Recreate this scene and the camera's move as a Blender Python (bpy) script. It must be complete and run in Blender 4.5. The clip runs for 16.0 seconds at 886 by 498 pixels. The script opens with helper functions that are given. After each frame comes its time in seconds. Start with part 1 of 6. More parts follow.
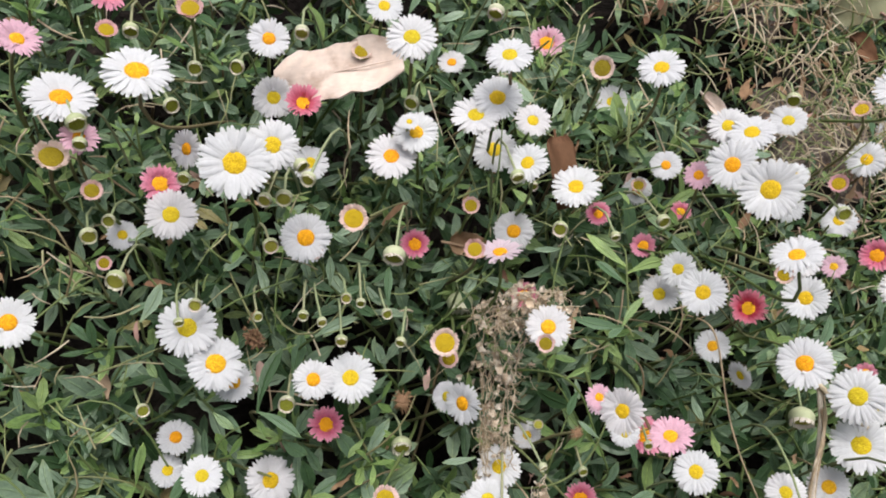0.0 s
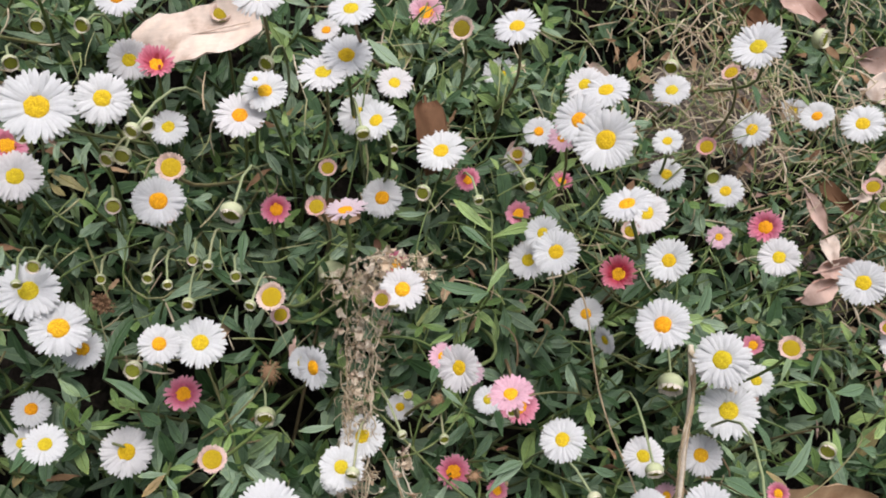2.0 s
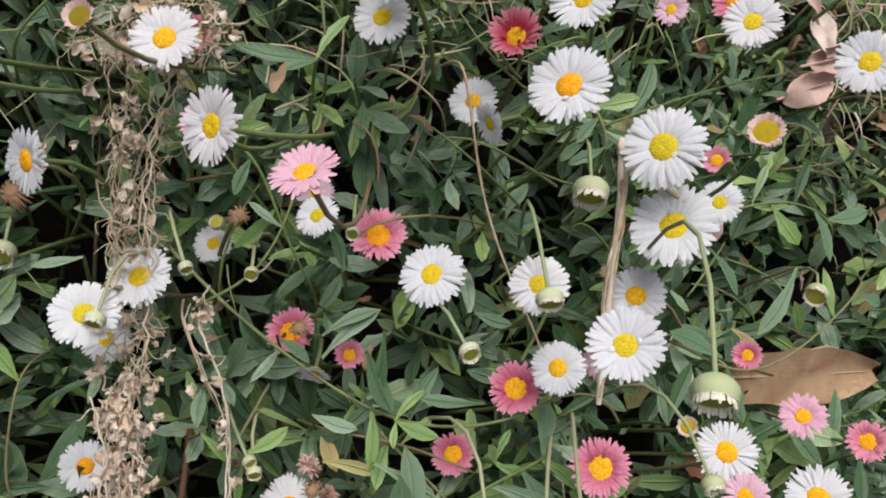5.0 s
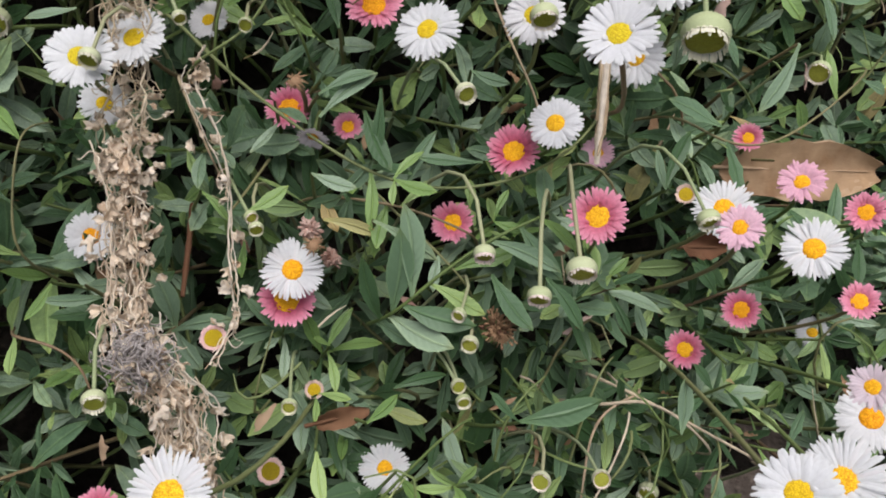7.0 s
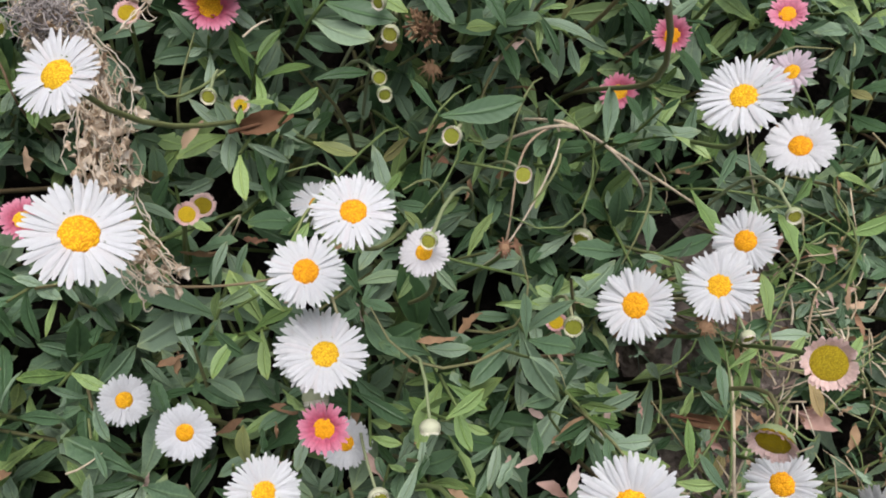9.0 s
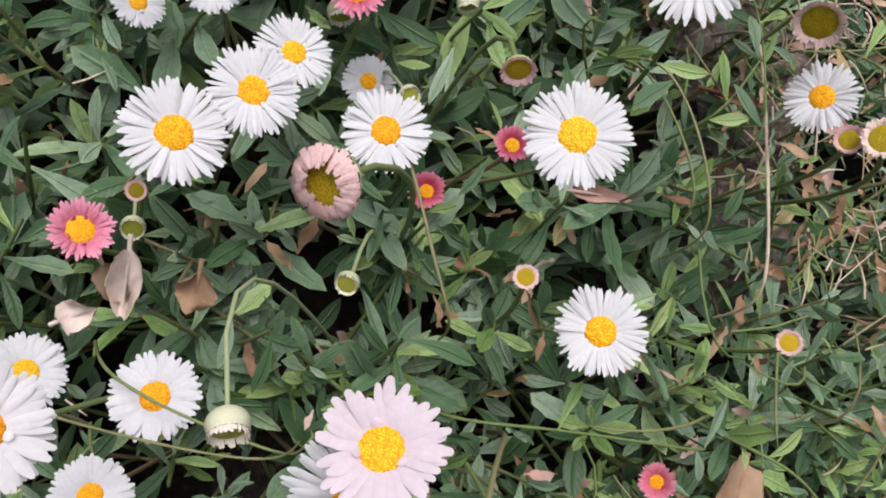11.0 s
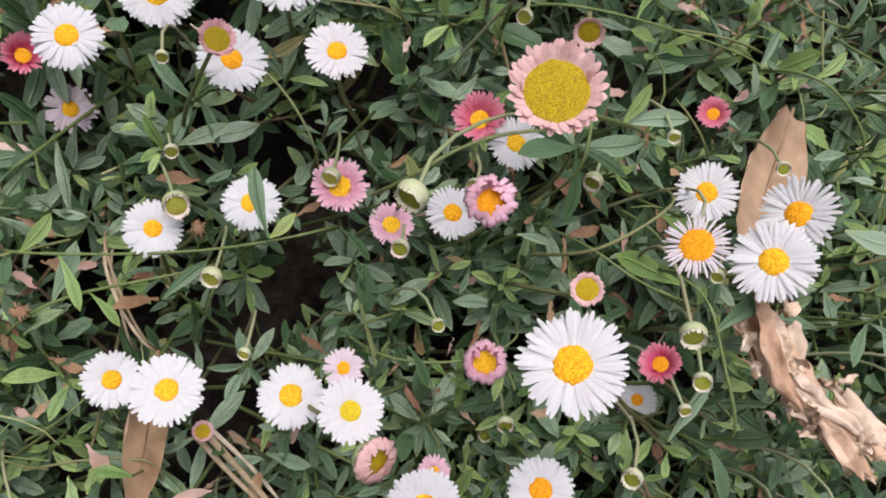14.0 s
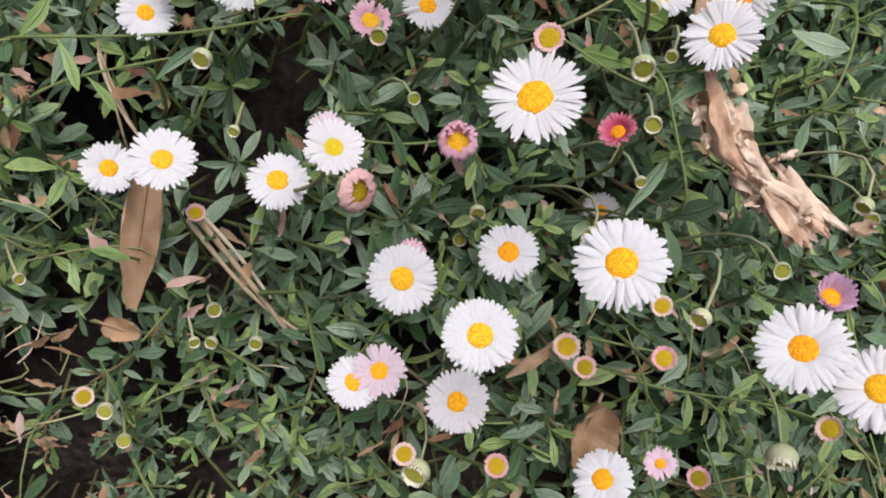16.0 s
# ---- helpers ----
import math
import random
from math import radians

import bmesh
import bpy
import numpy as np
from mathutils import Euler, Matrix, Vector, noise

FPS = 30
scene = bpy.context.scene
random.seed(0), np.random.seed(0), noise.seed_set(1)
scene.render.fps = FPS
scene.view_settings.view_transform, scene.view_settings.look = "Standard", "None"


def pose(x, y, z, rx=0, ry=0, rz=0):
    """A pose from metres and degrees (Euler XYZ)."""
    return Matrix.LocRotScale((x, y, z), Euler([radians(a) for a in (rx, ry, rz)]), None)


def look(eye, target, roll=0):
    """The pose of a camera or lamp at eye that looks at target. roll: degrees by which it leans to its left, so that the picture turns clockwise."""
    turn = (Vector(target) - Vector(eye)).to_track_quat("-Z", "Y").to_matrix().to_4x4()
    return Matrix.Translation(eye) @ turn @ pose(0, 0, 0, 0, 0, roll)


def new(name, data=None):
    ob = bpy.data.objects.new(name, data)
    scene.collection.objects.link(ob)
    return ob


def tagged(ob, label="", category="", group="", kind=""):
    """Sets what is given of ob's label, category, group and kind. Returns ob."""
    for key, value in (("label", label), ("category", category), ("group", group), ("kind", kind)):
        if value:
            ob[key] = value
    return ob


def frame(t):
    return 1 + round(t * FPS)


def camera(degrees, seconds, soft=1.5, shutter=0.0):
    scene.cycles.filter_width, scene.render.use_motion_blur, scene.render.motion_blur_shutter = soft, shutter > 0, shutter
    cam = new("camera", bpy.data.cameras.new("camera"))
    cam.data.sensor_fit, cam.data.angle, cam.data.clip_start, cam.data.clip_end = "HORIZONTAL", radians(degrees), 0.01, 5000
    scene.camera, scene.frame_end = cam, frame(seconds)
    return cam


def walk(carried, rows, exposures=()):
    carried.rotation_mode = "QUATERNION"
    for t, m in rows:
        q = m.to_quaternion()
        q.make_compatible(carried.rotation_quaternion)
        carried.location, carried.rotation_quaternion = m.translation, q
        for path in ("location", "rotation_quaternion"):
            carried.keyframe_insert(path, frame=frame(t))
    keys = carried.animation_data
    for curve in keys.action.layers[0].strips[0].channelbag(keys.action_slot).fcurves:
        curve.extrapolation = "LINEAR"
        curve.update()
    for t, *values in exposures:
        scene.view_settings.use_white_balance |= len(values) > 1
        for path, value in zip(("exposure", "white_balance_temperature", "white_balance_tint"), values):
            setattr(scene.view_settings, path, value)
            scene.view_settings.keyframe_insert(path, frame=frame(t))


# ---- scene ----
cam = camera(58.23, 16.0, soft=1.9)
PATH = [
    (0, -0.00032, 0.00032, -0.00091, 52.000, 0.000, 0.000),
    (0.5, 0.01102, -0.00200, 0.00284, 53.678, -0.149, -0.206),
    (1, 0.02558, -0.00599, -0.00081, 53.664, -0.044, -0.200),
    (1.5, 0.03718, -0.00690, -0.00741, 53.435, -0.024, -0.302),
    (2, 0.04310, -0.00608, -0.01699, 52.973, -0.206, -0.741),
    (2.5, 0.05769, -0.00366, -0.02767, 52.131, -0.962, -1.726),
    (3, 0.07585, 0.00066, -0.03458, 51.655, -1.206, -2.334),
    (3.2, 0.08079, 0.00533, -0.04043, 51.449, -1.165, -2.414),
    (5.3, 0.08486, 0.03727, -0.10841, 46.674, 0.656, -2.057),
    (5.5, 0.08532, 0.03470, -0.11189, 45.829, 0.879, -2.027),
    (6, 0.08123, 0.02572, -0.12091, 44.649, 0.834, -2.327),
    (6.5, 0.08661, 0.01827, -0.12815, 43.715, 1.201, -2.249),
    (7, 0.08551, 0.00830, -0.12972, 42.790, 1.341, -2.305),
    (7.5, 0.09608, -0.00358, -0.14231, 41.289, 1.623, -2.580),
    (8, 0.09903, -0.01829, -0.15395, 39.603, 1.974, -2.382),
    (8.2, 0.09919, -0.02055, -0.15356, 39.529, 2.005, -2.190),
    (10.3, 0.09611, -0.08660, -0.22464, 41.832, -1.463, -3.649),
    (10.5, 0.09167, -0.09270, -0.22860, 41.739, -1.365, -3.570),
    (11, 0.07973, -0.10482, -0.23995, 40.950, -1.693, -3.690),
    (11.5, 0.07717, -0.11781, -0.25154, 40.242, -1.956, -3.424),
    (12, 0.06940, -0.12788, -0.25837, 39.350, -2.243, -3.722),
    (12.5, 0.05646, -0.14334, -0.26667, 38.927, -2.252, -3.768),
    (13, 0.04878, -0.15238, -0.26523, 37.921, -2.168, -3.653),
    (13.5, 0.05014, -0.16839, -0.26476, 37.434, -1.944, -3.433),
    (14, 0.05509, -0.18098, -0.27309, 37.043, -1.802, -3.130),
    (14.5, 0.06112, -0.19090, -0.27844, 35.930, -1.793, -3.144),
    (15, 0.06155, -0.20276, -0.28078, 35.447, -1.722, -3.263),
    (15.5, 0.05642, -0.21580, -0.28539, 34.608, -2.314, -3.728),
    (16, 0.05434, -0.22648, -0.28655, 34.025, -2.810, -4.032),
]
walk(cam, [(t, pose(x, y, z, a, b, c)) for t, x, y, z, a, b, c in PATH], exposures=[(0, 0.08, 6350, 14), (3, 0.02, 6350, 16), (6, -0.04, 6300, 15), (8, -0.06, 6250, 15), (10.5, 0.03, 6200, 17), (12, 0.04, 6400, 20), (14, 0.04, 6300, 20), (16, 0.02, 6300, 20)])

# ---- sky and sun: a bright overcast day ----
world = bpy.data.worlds.new("overcast_sky")
scene.world = world
world.use_nodes = True
wn = world.node_tree.nodes
sky = wn.new("ShaderNodeTexSky")
sky.sky_type, sky.sun_disc, sky.sun_elevation, sky.sun_rotation = "NISHITA", False, radians(80), radians(143)
sky.air_density, sky.dust_density, sky.ozone_density = 1.0, 4.0, 1.0
soft_sky = wn.new("ShaderNodeHueSaturation")
soft_sky.inputs["Saturation"].default_value = 0.35
world.node_tree.links.new(sky.outputs[0], soft_sky.inputs["Color"])
world.node_tree.links.new(soft_sky.outputs[0], wn["Background"].inputs[0])
wn["Background"].inputs[1].default_value = 0.115
sun_data = bpy.data.lights.new("sun", "SUN")
sun_data.energy, sun_data.angle, sun_data.color = 3.7, radians(46), (1.0, 0.97, 0.92)
sun = new("sun", sun_data)
sun.matrix_world = look((0, 0, 3), (-0.30, 0.40, 0))


# ---- materials ----
def shader(name, rough=0.6, spec=0.3):
    m = bpy.data.materials.new(name)
    m.use_nodes = True
    t = m.node_tree
    b = t.nodes["Principled BSDF"]
    b.inputs["Roughness"].default_value = rough
    b.inputs["Specular IOR Level"].default_value = spec
    return m, t, b


def add(t, kind, **values):
    n = t.nodes.new(kind)
    for key, value in values.items():
        if key in n.inputs:
            n.inputs[key].default_value = value
    return n


def ramp(t, fac, stops):
    n = t.nodes.new("ShaderNodeValToRGB")
    el = n.color_ramp.elements
    while len(el) < len(stops):
        el.new(0.5)
    for e, (p, c) in zip(el, stops):
        e.position, e.color = p, (*c, 1)
    t.links.new(fac, n.inputs["Fac"])
    return n.outputs["Color"]


def mixed(t, a, b, fac, mode="MIX"):
    n = t.nodes.new("ShaderNodeMix")
    n.data_type, n.blend_type = "RGBA", mode
    for s, v in ((n.inputs[0], fac), (n.inputs[6], a), (n.inputs[7], b)):
        if isinstance(v, (int, float)):
            s.default_value = v
        elif isinstance(v, tuple):
            s.default_value = (*v, 1)
        else:
            t.links.new(v, s)
    return n.outputs[2]


def noise_of(t, scale, detail=3.0, coords="Object", stretch=(1, 1, 1)):
    co = t.nodes.new("ShaderNodeTexCoord")
    mp = t.nodes.new("ShaderNodeMapping")
    mp.inputs["Scale"].default_value = stretch
    t.links.new(co.outputs[coords], mp.inputs[0])
    n = add(t, "ShaderNodeTexNoise", Scale=scale, Detail=detail)
    t.links.new(mp.outputs[0], n.inputs["Vector"])
    return n.outputs["Fac"]


def own_random(t):
    """A random value for each object and each loose piece."""
    geo, info = t.nodes.new("ShaderNodeNewGeometry"), t.nodes.new("ShaderNodeObjectInfo")
    s = t.nodes.new("ShaderNodeMath")
    s.operation = "ADD"
    t.links.new(geo.outputs["Random Per Island"], s.inputs[0])
    t.links.new(info.outputs["Random"], s.inputs[1])
    fr = t.nodes.new("ShaderNodeMath")
    fr.operation = "FRACT"
    t.links.new(s.outputs[0], fr.inputs[0])
    return fr.outputs[0]


def bumped(t, b, height, strength, distance):
    n = add(t, "ShaderNodeBump", Strength=strength, Distance=distance)
    t.links.new(height, n.inputs["Height"])
    t.links.new(n.outputs[0], b.inputs["Normal"])


def translucent(m, t, b, color, amount):
    """Thin tissue lets part of the light through."""
    tr = t.nodes.new("ShaderNodeBsdfTranslucent")
    if isinstance(color, tuple):
        tr.inputs[0].default_value = (*color, 1)
    else:
        t.links.new(color, tr.inputs[0])
    mx = t.nodes.new("ShaderNodeMixShader")
    mx.inputs[0].default_value = amount
    t.links.new(b.outputs[0], mx.inputs[1])
    t.links.new(tr.outputs[0], mx.inputs[2])
    t.links.new(mx.outputs[0], t.nodes["Material Output"].inputs[0])


def tissue(name, stops, rough=0.55, spec=0.3, thin=0.25, grain=900.0, grain_amount=0.25, coords="Object", tip=None, relief=0.0):
    """Plant tissue: a colour of its own for each piece, with fine grain."""
    m, t, b = shader(name, rough, spec)
    base = ramp(t, own_random(t), stops)
    g = ramp(t, noise_of(t, grain, 4.0, coords), [(0.25, (1 - grain_amount,) * 3), (0.75, (1, 1, 1))])
    col = mixed(t, base, g, 1.0, "MULTIPLY")
    if tip:
        co, ln = t.nodes.new("ShaderNodeTexCoord"), t.nodes.new("ShaderNodeVectorMath")
        ln.operation = "LENGTH"
        t.links.new(co.outputs["Object"], ln.inputs[0])
        col = mixed(t, col, tip, ramp(t, ln.outputs["Value"], [(0.55, (0, 0, 0)), (0.98, (0.75, 0.75, 0.75))]))
    if relief:
        spots = ramp(t, noise_of(t, grain * 0.35, 6.0, coords), [(0.36, (0.70, 0.63, 0.58)), (0.48, (1, 1, 1)), (0.70, (1.10, 1.08, 1.05))])
        col = mixed(t, col, spots, 1.0, "MULTIPLY")
        bumped(t, b, noise_of(t, grain * 2.2, 5.0, coords, (0.4, 1, 1)), relief, 0.0008)
    t.links.new(col, b.inputs["Base Color"])
    if thin:
        translucent(m, t, b, col, thin)
    return m


def leaf_material(name, stops, rough):
    """A leaf blade: pale midrib, faint side veins, blotches, and a colour of its own for each leaf."""
    m, t, b = shader(name, rough, 0.30)
    uv, sep = t.nodes.new("ShaderNodeUVMap"), t.nodes.new("ShaderNodeSeparateXYZ")
    t.links.new(uv.outputs[0], sep.inputs[0])

    def calc(op, a, c=0.0):
        n = t.nodes.new("ShaderNodeMath")
        n.operation = op
        for sock, val in zip(n.inputs, (a, c)):
            if isinstance(val, (int, float)):
                sock.default_value = val
            else:
                t.links.new(val, sock)
        return n.outputs[0]

    across = calc("ABSOLUTE", calc("SUBTRACT", calc("MULTIPLY", sep.outputs["Y"], 2.0), 1.0))
    veins = calc("SINE", calc("MULTIPLY", calc("SUBTRACT", sep.outputs["X"], calc("MULTIPLY", across, 0.16)), 52.0))
    rib = ramp(t, across, [(0.0, (1.28, 1.25, 1.15)), (0.07, (1.22, 1.2, 1.1)), (0.16, (0.93, 0.93, 0.93)), (0.8, (1, 1, 1)), (1.0, (1.28, 1.24, 1.15))])
    tone = ramp(t, sep.outputs["X"], [(0.0, (1.12, 1.1, 0.95)), (0.3, (0.98, 0.98, 1)), (0.85, (1, 1, 1)), (1.0, (1.18, 1.05, 0.85))])
    blot = ramp(t, noise_of(t, 420.0, 4.0), [(0.3, (0.78, 0.8, 0.82)), (0.7, (1.1, 1.08, 1.05))])
    col = mixed(t, ramp(t, own_random(t), stops), rib, 1.0, "MULTIPLY")
    fine = ramp(t, noise_of(t, 2600.0, 3.0), [(0.3, (0.80, 0.82, 0.80)), (0.7, (1.12, 1.10, 1.10))])
    col = mixed(t, mixed(t, mixed(t, col, tone, 1.0, "MULTIPLY"), blot, 1.0, "MULTIPLY"), fine, 1.0, "MULTIPLY")
    t.links.new(col, b.inputs["Base Color"])
    crease = calc("ADD", calc("MULTIPLY", calc("MINIMUM", across, 0.2), 4.0), calc("MULTIPLY", veins, 0.05))
    bumped(t, b, crease, 0.7, 0.0006)
    translucent(m, t, b, col, 0.10)
    return m


LEAF = leaf_material("leaf_green", [(0.0, (0.036, 0.080, 0.028)), (0.25, (0.074, 0.143, 0.064)), (0.55, (0.138, 0.222, 0.128)),
                                    (0.84, (0.265, 0.360, 0.245)), (0.92, (0.235, 0.350, 0.120)), (0.985, (0.300, 0.415, 0.150)), (1.0, (0.427, 0.314, 0.151))], 0.45)
YOUNG = leaf_material("young_leaf_green", [(0.0, (0.135, 0.235, 0.068)), (0.5, (0.195, 0.310, 0.098)), (1.0, (0.290, 0.405, 0.150))], 0.45)
GRASS = tissue("pale_grass", [(0.0, (0.20, 0.27, 0.09)), (0.5, (0.31, 0.37, 0.14)), (0.8, (0.42, 0.43, 0.21)), (1.0, (0.52, 0.45, 0.28))], 0.55, 0.3, 0.1, 300.0, 0.3)
BUD_GREEN = tissue("bud_bract", [(0.0, (0.46, 0.52, 0.28)), (0.6, (0.58, 0.62, 0.38)), (1.0, (0.64, 0.65, 0.45))], 0.6, 0.25, 0.1, 25.0, 0.3)
PEDICEL = tissue("bud_stalk", [(0.0, (0.26, 0.31, 0.15)), (0.6, (0.33, 0.38, 0.21)), (1.0, (0.36, 0.35, 0.20))], 0.6, 0.25, 0.0, 700.0, 0.3)
STEM = tissue("stem_green", [(0.0, (0.120, 0.175, 0.050)), (0.5, (0.165, 0.215, 0.075)), (0.85, (0.215, 0.205, 0.095)), (1.0, (0.240, 0.160, 0.095))], 0.55, 0.3, 0.0, 700.0, 0.3)
WHITE = tissue("white_petal", [(0.0, (0.755, 0.760, 0.770)), (0.7, (0.790, 0.800, 0.800)), (1.0, (0.775, 0.755, 0.755))], 0.55, 0.25, 0.42, 9.0, 0.10)
PALE = tissue("pale_petal", [(0.0, (0.781, 0.725, 0.763)), (0.6, (0.772, 0.688, 0.725)), (1.0, (0.744, 0.614, 0.670))], 0.55, 0.25, 0.42, 9.0, 0.12)
BLUSH = tissue("blush_petal", [(0.0, (0.82, 0.62, 0.70)), (0.6, (0.80, 0.52, 0.61)), (1.0, (0.76, 0.42, 0.52))], 0.55, 0.25, 0.3, 9.0, 0.2)
ROSE = tissue("rose_petal", [(0.0, (0.76, 0.36, 0.46)), (0.5, (0.78, 0.46, 0.55)), (1.0, (0.74, 0.28, 0.38))], 0.55, 0.25, 0.28, 9.0, 0.3, tip=(0.82, 0.56, 0.64))
PINK = tissue("pink_petal", [(0.0, (0.72, 0.18, 0.28)), (0.5, (0.66, 0.14, 0.23)), (1.0, (0.78, 0.28, 0.38))], 0.55, 0.25, 0.25, 9.0, 0.35, tip=(0.78, 0.36, 0.46))
CRIMSON = tissue("crimson_petal", [(0.0, (0.62, 0.07, 0.12)), (0.6, (0.56, 0.07, 0.15)), (1.0, (0.70, 0.16, 0.23))], 0.55, 0.25, 0.2, 9.0, 0.3, tip=(0.68, 0.28, 0.35))
LILAC = tissue("lilac_petal", [(0.0, (0.70, 0.34, 0.56)), (0.5, (0.78, 0.52, 0.70)), (1.0, (0.82, 0.66, 0.78))], 0.55, 0.25, 0.25, 9.0, 0.25)
PEACH = tissue("faded_petal", [(0.0, (0.78, 0.50, 0.47)), (0.4, (0.82, 0.66, 0.56)), (0.75, (0.82, 0.58, 0.54)), (1.0, (0.78, 0.44, 0.46))], 0.6, 0.2, 0.25, 9.0, 0.25)
def florets(name, stops, deep):
    """A dome of tiny packed florets: round knobs, darker between."""
    m, t, b = shader(name, 0.65, 0.2)
    co, v = t.nodes.new("ShaderNodeTexCoord"), add(t, "ShaderNodeTexVoronoi", Scale=25.0)
    t.links.new(co.outputs["Object"], v.inputs["Vector"])
    hue = t.nodes.new("ShaderNodeSeparateColor")
    t.links.new(v.outputs["Color"], hue.inputs[0])
    base = mixed(t, ramp(t, own_random(t), stops), ramp(t, hue.outputs[0], [(0.0, (0.84, 0.78, 0.7)), (1.0, (1.1, 1.12, 1.1))]), 1.0, "MULTIPLY")
    gap = ramp(t, v.outputs["Distance"], [(0.30, (1, 1, 1)), (0.75, deep)])
    t.links.new(mixed(t, base, gap, 1.0, "MULTIPLY"), b.inputs["Base Color"])
    knob = ramp(t, v.outputs["Distance"], [(0.0, (1, 1, 1)), (0.7, (0, 0, 0))])
    bumped(t, b, knob, 0.45, 0.0004)
    return m


GOLD = florets("gold_floret", [(0.0, (0.84, 0.39, 0.006)), (0.5, (0.88, 0.47, 0.008)), (1.0, (0.82, 0.54, 0.02))], (0.74, 0.55, 0.32))
OLIVE = florets("olive_floret", [(0.0, (0.24, 0.19, 0.005)), (0.4, (0.40, 0.30, 0.006)), (1.0, (0.56, 0.39, 0.008))], (0.6, 0.6, 0.5))
LEMON = florets("lemon_floret", [(0.0, (0.70, 0.47, 0.010)), (0.6, (0.70, 0.53, 0.015)), (1.0, (0.58, 0.48, 0.018))], (0.75, 0.7, 0.5))
MOSS = florets("bud_floret", [(0.0, (0.26, 0.29, 0.03)), (0.6, (0.36, 0.39, 0.05)), (1.0, (0.48, 0.47, 0.08))], (0.6, 0.6, 0.5))
BRACT = tissue("green_bract", [(0.0, (0.28, 0.35, 0.15)), (0.6, (0.36, 0.43, 0.21)), (1.0, (0.42, 0.45, 0.25))], 0.55, 0.3, 0.0, 25.0, 0.35)
CREAM = tissue("cream_rim", [(0.0, (0.76, 0.74, 0.54)), (0.6, (0.82, 0.79, 0.64)), (1.0, (0.80, 0.66, 0.60))], 0.6, 0.2, 0.2, 9.0, 0.2)
STRAW = tissue("dry_straw", [(0.0, (0.50, 0.38, 0.24)), (0.4, (0.66, 0.54, 0.37)), (0.8, (0.78, 0.68, 0.51)), (1.0, (0.42, 0.29, 0.18))], 0.7, 0.15, 0.1, 400.0, 0.4)
BROWN = tissue("withered_brown", [(0.0, (0.30, 0.18, 0.10)), (0.6, (0.40, 0.25, 0.14)), (1.0, (0.22, 0.11, 0.07))], 0.7, 0.15, 0.1, 400.0, 0.4)


def soil(name, tones):
    """Crumbly earth: humus under the plants with their shade in its colour, or the pale dust of open ground."""
    m, t, b = shader(name, 0.9, 0.1)
    big, fine = noise_of(t, 14.0, 5.0), noise_of(t, 260.0, 6.0)
    c1 = ramp(t, big, tones)
    c2 = ramp(t, fine, [(0.3, (0.45, 0.45, 0.45)), (0.6, (1, 1, 1)), (0.75, (1.6, 1.5, 1.4))])
    t.links.new(mixed(t, c1, c2, 1.0, "MULTIPLY"), b.inputs["Base Color"])
    bumped(t, b, fine, 0.8, 0.004)
    return m


# humus painted near black, so the shade in the leaf gaps is in its colour
SHADED_SOIL = soil("shaded_bank_soil", [(0.3, (0.007, 0.006, 0.005)), (0.52, (0.015, 0.012, 0.010)), (0.75, (0.09, 0.075, 0.06))])
DUST = soil("dry_earth", [(0.3, (0.10, 0.080, 0.068)), (0.5, (0.18, 0.145, 0.122)), (0.75, (0.30, 0.250, 0.215))])


# ---- the bank: its own axes, millimetres along, up and out of the slope ----
BANK_O, BANK_U, BANK_V, BANK_N = Vector((0.06786, 0.09380, -0.27891)), Vector((0.96106, 0.27633, -0.00000)), Vector((-0.20422, 0.71025, 0.67368)), Vector((0.18616, -0.64745, 0.73902))
BANK_M = Matrix((BANK_U, BANK_V, BANK_N)).transposed()
rng = np.random.default_rng(7)


def at(u, v, w):
    return BANK_O + (BANK_U * u + BANK_V * v + BANK_N * w) * 0.001


HEADS = []     # every flower head: u, v, w, radius and facing, in bank millimetres


def surface(u, v, sigma=40.0):
    """The mean height of the flower heads near a place on the bank."""
    u, v = np.asarray(u, float), np.asarray(v, float)
    h = np.array(HEADS)
    q = (h[:, 0] - u[..., None]) ** 2 + (h[:, 1] - v[..., None]) ** 2
    k = np.exp(-q / (2 * sigma**2)) + 3e-3 * np.exp(-q / (2 * 150.0**2)) + 1e-9
    return (k * h[:, 2]).sum(-1) / k.sum(-1)


def mesh_of(name, verts, faces, mats, index=None, smooth=True, uv=None):
    me = bpy.data.meshes.new(name)
    me.from_pydata([tuple(v) for v in verts], [], faces)
    for m in mats:
        me.materials.append(m)
    if index is not None:
        me.polygons.foreach_set("material_index", index)
    me.polygons.foreach_set("use_smooth", [smooth] * len(faces))
    if uv is not None:
        corner = np.array(faces).ravel()
        me.uv_layers.new(name="UVMap").data.foreach_set("uv", uv[corner % len(uv)].ravel())
    me.update()
    return me


